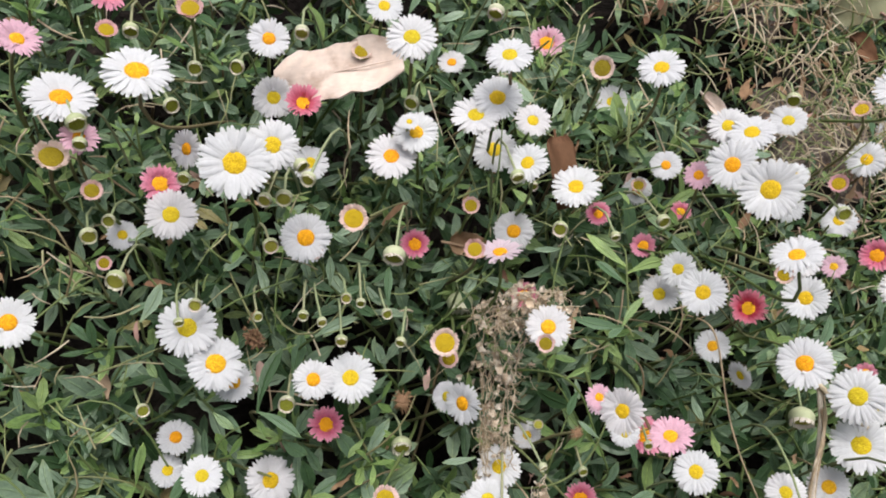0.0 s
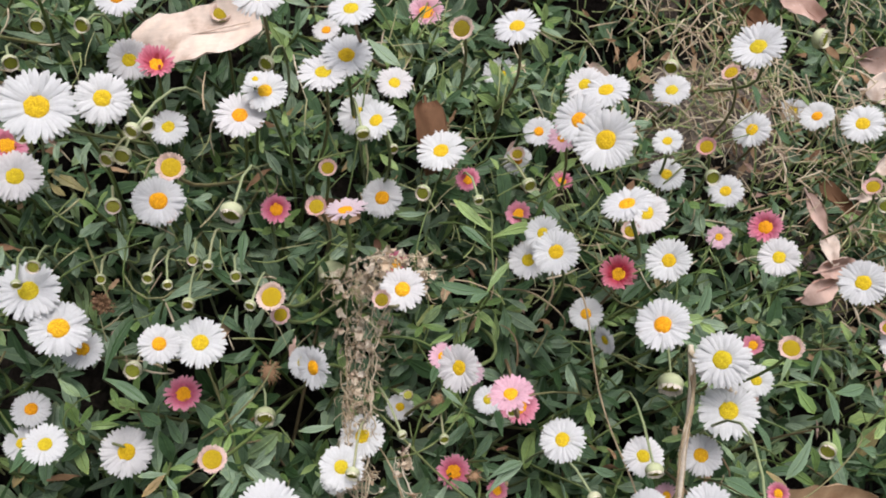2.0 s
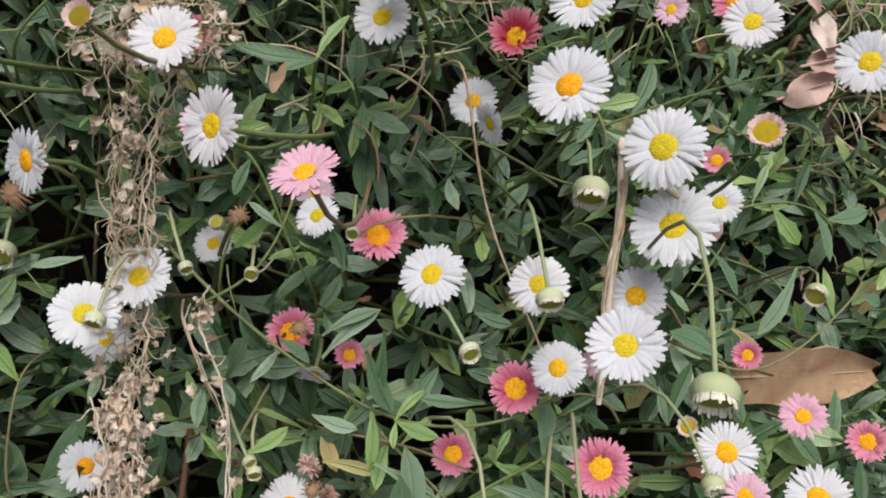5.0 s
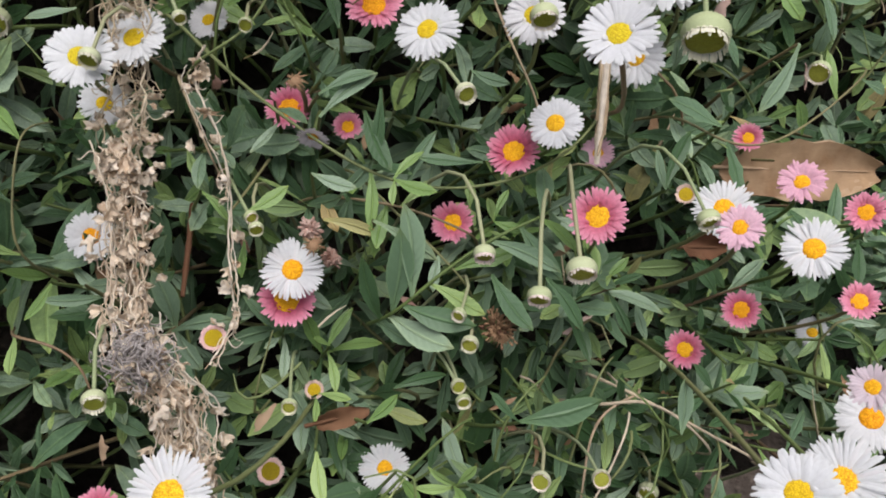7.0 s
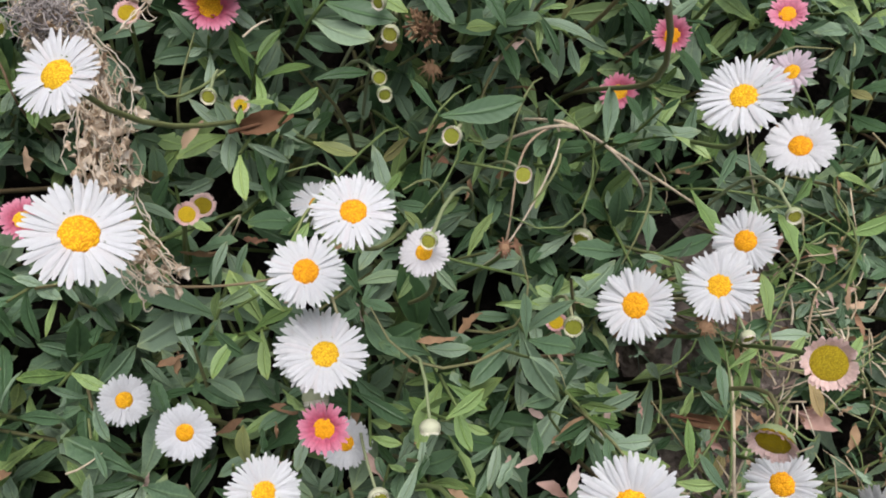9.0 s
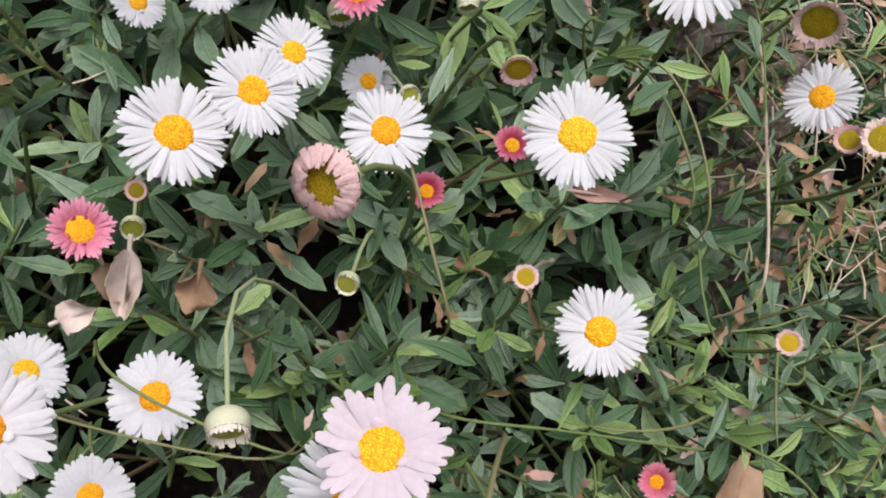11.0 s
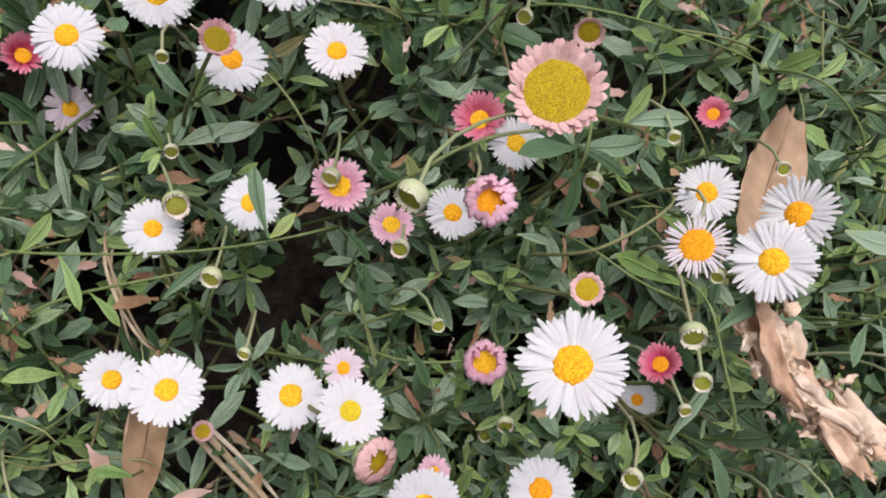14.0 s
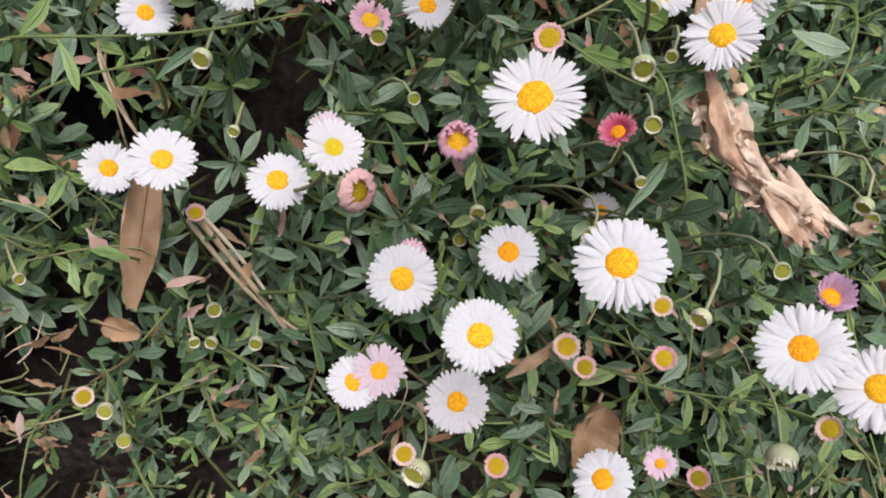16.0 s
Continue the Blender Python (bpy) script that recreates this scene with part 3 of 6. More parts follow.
daisy("white", -102.4, 109.6, -35.5, 8.88, 0.25, 0.05)
daisy("white", 100.5, 176.9, 0.4, 5.83, -0.44, 0.45)
daisy("pink", 69.8, 175.4, -30.1, 4.48, -0.18, 0.28)
daisy("faded", 53.2, 188.0, -26.5, 3.14, -0.30, 0.25)
daisy("bud", 105.6, 158.1, 13.9, 2.64, -0.46, -0.73)
daisy("pink", 53.1, 51.7, -14.5, 7.10, -0.39, 0.49)
daisy("white", -41.6, 125.5, -6.9, 5.43, -0.90, 0.15)
daisy("blush", 18.6, 111.2, -32.9, 5.21, 0.08, -0.09)
daisy("white", 56.3, 112.0, 5.3, 5.25, -6.01, -1.15)
daisy("white", -36.7, 86.0, -27.5, 6.07, 0.33, 0.24)
daisy("faded", 94.4, 31.5, -15.2, 2.77, -0.45, 0.32)
daisy("white", 96.3, 26.0, -3.1, 7.79, -0.36, 0.39)
daisy("blush", 85.2, 22.9, 19.8, 5.31, -0.59, 0.51)
daisy("white", 111.1, 12.3, 5.2, 7.96, -0.43, 0.42)
daisy("blush", 122.2, 27.2, -8.5, 6.23, -0.55, 0.55)
daisy("pink", 63.5, 31.9, 0.4, 7.10, -0.37, 0.39)
daisy("pink", 36.5, 39.1, -24.9, 5.73, -0.24, 0.25)
daisy("white", -4.5, 37.6, -25.8, 7.96, 0.03, 0.23)
daisy("white", -49.2, 57.9, -39.1, 6.45, 0.24, 0.12)
daisy("bud", 39.0, 64.1, 7.5, 2.31, 0.05, -0.90)
daisy("bud", 56.9, 53.7, 68.7, 3.39, -1.53, -2.64)
daisy("pink", 106.0, -2.0, -23.0, 5.49, -0.58, 0.32)
daisy("pink", 128.6, -5.4, -6.9, 5.19, -0.40, 0.45)
daisy("pink", 96.0, -11.7, -40.0, 5.88, -0.53, 0.42)
daisy("white", 147.0, -21.7, -55.5, 5.25, -0.54, 0.56)
daisy("white", 80.0, -24.3, 40.5, 8.60, -0.58, 0.66)
daisy("fresh", 49.1, -7.1, 76.5, 5.91, -0.53, 0.57)
daisy("faded", -24.8, 27.3, -12.8, 3.09, 0.09, 0.28)
daisy("faded", -6.6, 6.9, -36.5, 2.58, 0.00, 0.26)
daisy("faded", -23.4, -14.1, -56.1, 3.87, 0.06, 0.37)
daisy("bud", -13.1, 7.2, -18.3, 1.94, -0.26, -0.47)
daisy("white", -33.5, 6.2, 30.8, 8.26, -0.29, 0.43)
daisy("pink", -64.8, -8.1, -43.6, 5.89, 0.22, 0.28)
daisy("bud", 32.3, -16.7, 13.0, 2.06, -0.59, -0.06)
daisy("bud", 51.9, -27.7, -7.8, 2.24, -0.22, -0.05)
daisy("bud", 77.1, -49.7, -46.6, 2.93, -1.15, -0.62)
daisy("bud", 45.3, 23.4, 30.5, 2.89, -0.68, -1.83)
daisy("bud", 36.3, 20.9, 30.0, 2.25, -0.96, -1.77)
daisy("bud", 31.9, 30.5, 15.9, 2.23, -0.75, -1.96)
daisy("pink", -7.7, 31.0, -32.0, 7.47, 0.15, 0.10)
daisy("blush", 88.0, 48.7, -46.6, 5.11, -0.32, 0.27)
daisy("withered", 44.9, 6.5, -41.4, 3.84, 0.02, 0.31)
daisy("bud", -46.2, 22.5, 10.0, 2.31, -0.02, -0.89)
daisy("white", 6.5, -21.3, -51.0, 7.35, -0.14, 0.48)
daisy("white", -38.2, -19.3, 25.5, 10.40, 0.30, 0.31)
daisy("white", 7.0, -27.1, 33.8, 7.80, 0.03, 0.50)
daisy("white", -2.5, -36.4, -0.1, 8.71, 0.04, 0.42)
daisy("white", -4.4, -54.5, -10.3, 10.19, 0.04, 0.33)
daisy("white", -3.0, -55.0, -3.4, 9.77, 0.07, 0.53)
daisy("white", 19.5, -37.7, 21.1, 5.25, -0.34, 0.53)
daisy("white", 77.3, -67.6, -21.2, 10.58, -0.42, 0.38)
daisy("white", 97.2, -67.5, -13.1, 9.89, -0.40, 0.42)
daisy("white", 107.8, -58.4, -14.2, 8.91, -0.64, 0.43)
daisy("faded", 57.6, -67.3, -28.2, 3.01, -0.22, 0.67)
daisy("bud", 56.1, -66.3, -11.2, 2.49, -0.46, -0.24)
daisy("pale", 112.9, -20.5, 11.1, 5.63, -0.89, 0.65)
daisy("faded", -23.6, -18.2, -8.9, 2.87, 0.19, 0.14)
daisy("white", 132.1, -38.6, -17.8, 9.51, -0.58, 0.64)
daisy("bud", 104.3, -51.8, 12.7, 1.90, -0.52, -0.53)
daisy("withered", 91.1, -76.1, -13.8, 3.62, -0.57, 0.67)
daisy("white", -51.8, -56.8, -35.0, 6.53, 0.39, 0.05)
daisy("white", -35.8, -63.5, -8.5, 6.60, -0.09, -0.03)
daisy("white", -49.2, -95.1, 13.9, 10.03, 0.21, 0.12)
daisy("white", -34.1, -89.7, 9.5, 9.18, 0.06, 0.07)
daisy("white", -23.3, -80.6, -6.1, 8.71, 0.29, 0.19)
daisy("white", -2.9, -83.9, -37.9, 7.09, -0.03, 0.07)
daisy("white", -8.5, -100.3, -5.1, 9.89, -0.02, 0.21)
daisy("pink", -7.1, -70.9, -5.8, 6.17, -0.29, 0.08)
daisy("bud", -7.5, -69.1, -27.8, 3.31, -0.59, -3.45)
daisy("bud", 15.0, -78.0, -3.5, 2.40, -2.13, -8.02)
daisy("bud", 0.7, -92.8, -13.9, 2.50, 0.03, -0.43)
daisy("faded", 10.2, -97.7, 27.9, 3.43, -0.56, -1.27)
daisy("crimson", 3.2, -114.0, -29.9, 5.04, -0.20, 0.16)
daisy("white", 17.3, -111.6, 30.0, 10.32, -0.27, 0.25)
daisy("white", 40.6, -89.2, 40.7, 10.40, -0.46, 0.16)
daisy("faded", 86.0, -98.3, 13.9, 5.80, -1.48, -1.00)
daisy("white", 92.6, -114.1, 2.4, 8.90, -0.81, 0.40)
daisy("faded", 65.5, -123.4, 38.2, 2.84, -0.67, 0.31)
daisy("faded", 67.4, -124.4, 44.3, 4.10, -0.79, 0.63)
daisy("faded", 128.6, -176.4, -21.2, 4.95, -0.53, 0.59)
daisy("faded", 7.0, -135.0, 16.2, 2.67, -0.20, 0.41)
daisy("white", 20.9, -149.9, 13.1, 9.97, -0.30, 0.36)
daisy("folded", -30.9, -111.6, 61.9, 5.00, -0.77, -0.18)
daisy("bud", -63.3, -107.8, -18.7, 2.59, -0.10, -0.45)
daisy("white", 126.4, -138.5, -10.2, 9.17, -8.27, 0.91)
daisy("faded", 63.3, -164.0, 12.3, 3.00, -0.58, 0.53)
daisy("pink", -70.8, -106.9, -3.4, 6.45, 0.33, 0.10)
daisy("crimson", 11.1, -109.9, 13.9, 3.98, -0.10, 0.22)
daisy("bud", 119.8, -155.7, -44.7, 3.37, -0.92, -1.98)
daisy("white", -66.5, -142.5, -12.1, 9.73, 0.00, 0.39)
daisy("white", -83.0, -158.3, -12.0, 8.50, 0.25, 0.24)
daisy("faded", -85.4, -157.0, 8.6, 4.16, 0.26, 0.18)
daisy("white", -62.9, -164.9, 14.9, 6.77, 0.00, 0.39)
daisy("bud", -50.9, -141.9, 42.8, 3.23, -0.25, -1.37)
daisy("white", -37.0, -151.9, 57.5, 10.34, -0.24, -0.14)
daisy("faded", -19.2, -173.6, 39.3, 3.16, -0.60, -0.61)
daisy("crimson", 39.7, -196.3, -16.6, 4.86, -0.46, 0.45)
daisy("white", -118.0, -143.6, -26.2, 8.57, -0.01, 0.21)
daisy("pale", -126.6, -156.2, -55.8, 7.33, 0.35, 0.05)
daisy("white", -96.7, -133.8, -42.5, 9.86, 0.20, 0.26)
daisy("crimson", -28.9, -184.2, -8.2, 6.86, -0.30, 0.39)
daisy("white", -21.0, -191.7, -8.6, 7.38, -0.04, 0.32)
daisy("white", 30.3, -221.3, 23.9, 9.52, -1.29, 0.99)
daisy("white", 20.9, -230.0, 25.2, 10.20, -0.67, 0.69)
daisy("sparse", -15.7, -214.9, 56.8, 6.28, -0.58, 0.66)
daisy("crimson", -132.5, -142.2, -46.5, 5.75, 0.24, 0.09)
daisy("rose", -64.5, -192.4, -22.1, 7.78, -0.03, 0.47)
daisy("rose", -54.1, -204.9, -20.9, 6.06, 0.09, 0.35)
daisy("white", -39.8, -205.0, -12.5, 7.40, 0.05, 0.33)
daisy("curled", -42.1, -201.3, 29.7, 5.61, -0.36, 0.35)
daisy("white", 24.3, -214.8, -2.0, 8.36, -0.42, 0.33)
daisy("faded", -28.3, -222.1, 35.0, 3.57, -0.47, 0.41)
daisy("white", -37.1, -233.8, 42.0, 11.16, -0.35, 0.60)
daisy("curled", -42.4, -241.5, -3.2, 5.76, -0.23, 0.37)
daisy("crimson", -8.0, -247.2, 19.2, 5.10, -0.70, 0.90)
daisy("white", -131.8, -227.7, -37.5, 7.93, 0.30, 0.32)
daisy("white", -115.8, -228.9, -12.0, 9.03, 0.06, 0.55)
daisy("white", -89.0, -241.2, -23.0, 9.02, 0.04, 0.54)
daisy("pale", -76.6, -230.4, 8.2, 4.90, -0.20, 0.46)
daisy("fresh", -78.6, -234.6, 26.7, 6.94, 0.08, 0.45)
daisy("white", -110.4, -192.0, -21.6, 7.35, 0.11, 0.19)
daisy("white", -86.7, -191.3, -12.8, 7.23, -0.02, 0.41)
daisy("faded", -112.3, -244.6, -26.6, 2.84, 0.27, 0.53)
daisy("white", 9.7, -275.7, -36.3, 6.29, -0.37, 0.56)
daisy("bud", -55.1, -210.2, -10.9, 2.34, -0.51, -0.33)
daisy("bud", -66.6, -189.6, -18.8, 2.37, -0.81, -0.70)
daisy("bud", -103.2, -187.9, -13.8, 3.25, 0.09, -0.42)
daisy("withered", -100.9, -194.6, -30.3, 3.00, 0.17, 0.27)
daisy("bud", -15.8, -232.8, 49.8, 2.61, -0.59, -0.64)
daisy("pale", -126.6, -123.9, -27.7, 5.20, -0.09, 0.19)
daisy("faded", -121.2, -131.8, -25.6, 2.87, 0.39, -0.03)
daisy("bud", -10.9, -245.3, 41.2, 2.02, -0.64, -0.23)
daisy("bud", -102.2, -174.6, -29.3, 1.82, -0.01, -0.59)
daisy("bud", -53.4, -270.8, -53.9, 2.24, -0.01, -0.32)
daisy("bud", -37.9, -273.4, -40.4, 2.33, -0.25, -0.07)
daisy("bud", -28.8, -167.8, 33.1, 1.60, -0.82, -0.41)
daisy("folded", -76.8, -244.1, 29.3, 5.12, 0.41, -0.32)
daisy("white", -64.8, -273.5, -7.0, 9.98, -0.08, 0.33)
daisy("white", -39.4, -270.8, 9.8, 8.28, -0.13, 0.59)
daisy("white", -32.2, -269.1, 57.1, 10.10, -0.41, 0.58)
daisy("white", -58.3, -281.8, 35.2, 9.01, -0.15, 0.59)
daisy("white", -60.4, -306.7, 5.3, 8.88, -0.09, 0.51)
daisy("pale", -76.3, -297.4, -10.6, 8.17, -0.10, 0.46)
daisy("white", -83.7, -298.5, -11.1, 7.81, 0.01, 0.52)
daisy("white", 3.8, -297.6, 60.4, 10.40, -0.66, 0.94)
daisy("closing", 28.6, -296.9, 40.4, 5.2, -0.25, 0.60)
daisy("faded", -39.3, -289.8, 36.5, 3.30, -0.22, 0.71)
daisy("faded", -37.3, -294.6, 39.8, 2.78, -0.28, 0.69)
daisy("faded", -25.7, -292.0, 55.1, 2.80, -0.48, 0.81)
daisy("faded", -18.0, -284.8, 43.9, 2.64, -0.68, 0.73)
daisy("bud", -11.4, -289.2, 47.4, 2.38, -1.83, -0.47)
daisy("bud", -21.0, -270.4, 20.3, 2.41, -1.00, -0.13)
daisy("faded", -154.4, -286.4, -31.4, 3.00, 0.26, 0.45)
daisy("bud", -37.8, -262.9, -15.1, 2.32, -0.36, -0.55)
daisy("bud", -115.6, -274.8, -43.0, 2.28, 0.16, -0.14)
daisy("bud", -106.6, -286.8, -37.3, 2.11, -0.28, -0.29)
daisy("bud", -119.5, -285.3, -47.9, 2.00, -0.52, -0.22)
daisy("bud", 17.3, -287.2, 39.2, 2.19, -0.57, -0.08)
daisy("pale", 9.9, -277.3, -40.0, 6.64, -0.34, 0.33)
daisy("blush", -58.8, -269.2, -16.2, 4.50, -0.20, 0.49)
daisy("bud", -7.1, -204.8, 0.6, 2.42, -1.43, -0.84)
daisy("bud", 19.1, -343.8, 24.7, 4.25, -1.06, -1.48)
daisy("faded", -76.4, -318.8, -1.4, 3.32, -0.14, 0.55)
daisy("bud", -150.3, -292.0, -31.2, 2.35, -0.13, -0.16)
daisy("bud", -148.0, -301.8, -31.6, 2.06, 0.00, 0.01)
daisy("bud", 53.9, -281.5, 26.6, 2.52, -3.32, -1.54)
daisy("white", -169.6, 175.1, -8.8, 8.30, 0.26, 0.04)
daisy("white", -122.3, 117.2, -18.7, 6.80, 0.19, 0.28)
daisy("blush", -150.8, 254.8, 13.8, 7.03, 0.57, 0.24)
daisy("faded", 87.2, -77.1, 37.2, 5.40, -0.53, 0.18)
daisy("white", -29.9, -334.4, 18.4, 8.49, -0.62, 0.99)
daisy("faded", -5.4, -340.8, 23.2, 3.27, -0.40, 0.92)
daisy("faded", 35.8, -340.0, 24.4, 3.86, -1.22, 1.08)
daisy("faded", -54.8, -325.5, 9.1, 3.41, -0.22, 0.65)
daisy("bud", -75.0, -324.7, -0.5, 3.78, -0.95, -0.30)
daisy("bud", -26.0, -128.1, 11.6, 2.30, -0.62, -0.35)
daisy("bud", -24.7, 155.7, -33.6, 4.80, -1.07, -6.25)
daisy("white", 202.7, 109.3, -19.3, 9.39, -0.56, 0.37)
daisy("white", -81.5, -132.9, 41.8, 9.66, 0.59, 0.15)
daisy("pale", -32.8, -145.1, 63.4, 8.92, -0.12, 0.52)
daisy("faded", -59.0, -186.0, 111.5, 4.70, -0.25, 0.35, (88, -18))
daisy("bud", -66.3, -194.4, 71.1, 2.40, -2.0, -1.3, (70, 4))
daisy("blush", -14.5, -334.1, 21.3, 4.65, -0.59, 0.92)
daisy("white", 21.5, -312.4, 60.8, 10.40, -0.70, 1.03)
daisy("pink", 142.1, 14.9, -13.5, 5.75, -0.70, 0.46)
daisy("bud", -14.4, 96.0, -8.0, 1.60, 0.26, -1.60)
daisy("bud", -1.3, 91.8, -7.7, 1.60, -0.25, -0.74)
daisy("bud", 22.0, 95.4, -4.1, 1.60, -0.44, -0.73)
daisy("bud", -10.5, 51.3, -15.9, 1.61, 0.37, -0.93)
daisy("bud", 28.8, 18.0, -9.1, 1.75, -1.16, -0.66)
daisy("bud", 25.2, 2.0, -11.5, 1.76, -0.01, -0.32)
daisy("withered", -1.0, 104.9, -4.9, 3.00, 0.19, -0.02)
daisy("withered", 6.3, 78.0, -9.1, 3.00, -0.25, 0.15)
daisy("bud", -88.8, 182.2, 5.7, 2.47, 0.06, -0.79)
daisy("bud", -68.8, 162.2, 3.6, 1.78, -0.23, -0.58)
daisy("bud", -82.8, 159.5, 0.9, 1.78, -0.27, -0.87)
daisy("bud", -72.5, 149.5, -0.1, 1.97, -0.30, -1.15)
daisy("bud", -57.0, 154.9, 3.2, 1.80, 0.00, -0.67)
daisy("bud", -92.5, 133.7, -9.2, 2.70, -0.23, -0.44)
daisy("bud", -54.4, 145.3, 1.3, 1.80, -0.78, -1.22)
daisy("bud", -96.4, 162.0, -0.9, 1.60, 0.07, -0.65)
daisy("bud", -137.1, 141.2, -20.3, 2.17, 0.39, -0.48)
daisy("bud", -114.3, 168.9, 0.4, 2.09, -0.07, -0.51)
daisy("bud", -120.0, 164.7, -1.6, 1.60, 0.10, -1.64)
daisy("bud", 103.2, -83.3, -15.6, 2.02, -0.29, -1.23)
daisy("bud", -100.2, -206.5, -15.7, 2.67, -0.71, -0.66)
daisy("bud", -97.2, -225.8, -13.4, 1.60, -0.60, -0.52)
daisy("bud", -53.0, -228.0, 3.7, 1.65, -0.13, -0.33)
daisy("withered", -145.3, -204.1, -27.7, 3.00, 0.17, 0.18)
daisy("bud", -1.9, -261.5, 14.6, 1.60, -0.37, -0.48)
daisy("bud", -75.1, 205.2, 8.4, 2.42, 0.97, -1.99)
daisy("bud", 43.8, 168.3, 3.3, 2.38, -0.05, -1.11)
daisy("bud", 24.9, 166.0, 3.4, 1.79, -0.35, -1.80)
daisy("bud", -77.4, 156.4, 0.8, 1.60, 0.02, -1.07)
daisy("bud", -64.6, 159.8, 3.4, 1.60, -0.33, -1.08)
daisy("bud", -0.1, 187.8, 4.2, 1.60, -0.10, -1.35)
daisy("bud", 112.5, 206.1, -3.8, 2.85, -1.33, -1.49)
daisy("bud", 201.5, 141.2, -20.0, 3.15, -0.76, -0.72)
daisy("bud", 230.4, 134.7, -18.4, 2.97, -0.68, -1.50)
daisy("bud", -13.3, 186.2, 28.7, 2.20, -0.13, -1.99)
daisy("bud", -160.4, -250.7, -31.6, 1.60, 0.34, -0.31)
daisy("bud", -122.0, -278.9, -25.7, 1.60, 0.08, -0.40)
daisy("bud", 67.3, -289.6, 14.3, 2.25, -0.78, -0.22)
daisy("faded", -59.3, -101.7, -3.8, 2.20, -0.02, 0.04)
daisy("pink", 206.2, 124.8, -21.3, 4.02, -0.76, 0.32)
daisy("pink", 216.3, 134.9, -19.7, 3.68, -0.56, 0.16)
daisy("bud", 12.0, -232.1, 15.9, 1.73, -1.36, -0.51)
daisy("pink", -124.3, 269.2, 10.9, 6.77, 0.34, -0.24)
daisy("bud", -102.2, 241.3, 9.1, 2.30, -0.13, -1.09)
daisy("bud", -89.5, 240.4, 8.4, 2.33, -0.37, -0.80)
daisy("bud", -110.8, 230.1, 9.1, 2.44, 0.48, -1.14)
daisy("bud", -67.0, 250.8, 5.6, 2.41, -0.61, -2.32)
daisy("bud", -135.0, 198.8, 2.5, 2.06, -0.15, -0.69)
daisy("bud", -141.6, 195.5, 0.4, 2.58, 0.25, -1.06)
daisy("bud", -119.2, 255.4, 10.2, 2.45, -0.30, -2.70)
daisy("bud", -137.0, 224.9, 17.7, 2.95, 0.74, -2.41)
daisy("bud", -137.3, 219.0, 16.6, 2.13, -0.32, -1.80)
daisy("bud", -111.0, 207.1, 7.4, 2.08, -0.38, -0.98)
daisy("bud", -88.3, 196.4, 7.9, 2.28, -0.67, -0.92)
daisy("bud", -36.0, 221.7, 6.6, 2.43, -0.89, -1.24)
daisy("bud", 19.7, -35.5, 27.1, 1.67, -0.59, -0.27)
daisy("withered", 45.1, -43.5, -14.1, 3.00, -0.23, 0.28)
daisy("bud", -10.2, 48.4, -16.4, 1.78, -0.13, -1.07)
daisy("withered", 1.4, 41.9, -14.5, 3.00, 0.06, 0.01)
daisy("bud", 29.8, 10.8, -9.8, 2.07, -0.65, -0.49)
daisy("bud", 25.5, -2.0, -11.9, 1.83, -0.16, -0.64)
daisy("bud", -99.3, -124.6, -20.4, 2.70, 0.09, -0.85)
daisy("withered", -118.0, -132.3, -28.4, 3.00, 0.59, 0.01)
daisy("bud", -122.8, -110.2, -30.4, 2.24, -0.10, -0.75)
daisy("bud", -98.1, -153.6, -19.0, 1.60, -0.15, -0.81)
daisy("bud", 9.5, -219.3, 15.7, 1.85, -1.53, -0.33)
daisy("bud", -38.4, -199.0, 7.1, 2.16, -0.70, -0.21)
daisy("bud", 8.7, -198.1, 14.4, 1.60, -0.56, -0.68)
daisy("bud", 37.0, -211.9, 12.5, 1.82, -0.57, -0.27)
daisy("bud", 51.3, 71.0, 28.5, 2.70, -0.60, -2.20)
daisy("pale", 8.0, 67.1, -20.7, 4.30, -1.10, -2.00)
daisy("bud", -33.2, 88.3, 0.5, 2.20, -0.80, -1.60)
daisy("bud", 80.3, 25.5, 17.2, 2.50, -0.30, -1.80)
daisy("bud", 95.5, 77.4, 6.4, 1.80, -0.60, -1.20)
daisy("bud", -6.8, 108.1, -28.3, 1.90, -0.20, 0.40)
daisy("fresh", 113.0, 190.6, 45.4, 8.80, -0.75, 0.45)
daisy("bud", 184.7, 210.8, -6.9, 4.00, 0.60, -0.80)


# ---- dead leaves, dry stalks and twigs on the plants ----
DRY = []       # places kept free of leaves: u, v, w, radius
BEIGE = tissue("beige_dead_leaf", [(0.0, (0.78, 0.64, 0.54)), (1.0, (0.86, 0.74, 0.65))], 0.85, 0.08, 0.2, 260.0, 0.25, relief=0.35)
SAGE = tissue("withered_sage_leaf", [(0.0, (0.20, 0.21, 0.12)), (0.6, (0.27, 0.27, 0.16)), (1.0, (0.34, 0.31, 0.20))], 0.75, 0.15, 0.15, 160.0, 0.35, relief=0.4)
SAND = tissue("sandy_dead_leaf", [(0.0, (0.43, 0.285, 0.18)), (1.0, (0.48, 0.34, 0.22))], 0.8, 0.1, 0.15, 160.0, 0.35, relief=0.5)
TAN = tissue("tan_dead_leaf", [(0.0, (0.36, 0.23, 0.13)), (0.5, (0.44, 0.30, 0.18)), (1.0, (0.50, 0.36, 0.24))], 0.8, 0.1, 0.1, 160.0, 0.35, relief=0.5)
RUST = tissue("brown_dead_leaf", [(0.0, (0.16, 0.08, 0.045)), (1.0, (0.20, 0.11, 0.06))], 0.8, 0.1, 0.05, 160.0, 0.35, relief=0.5)
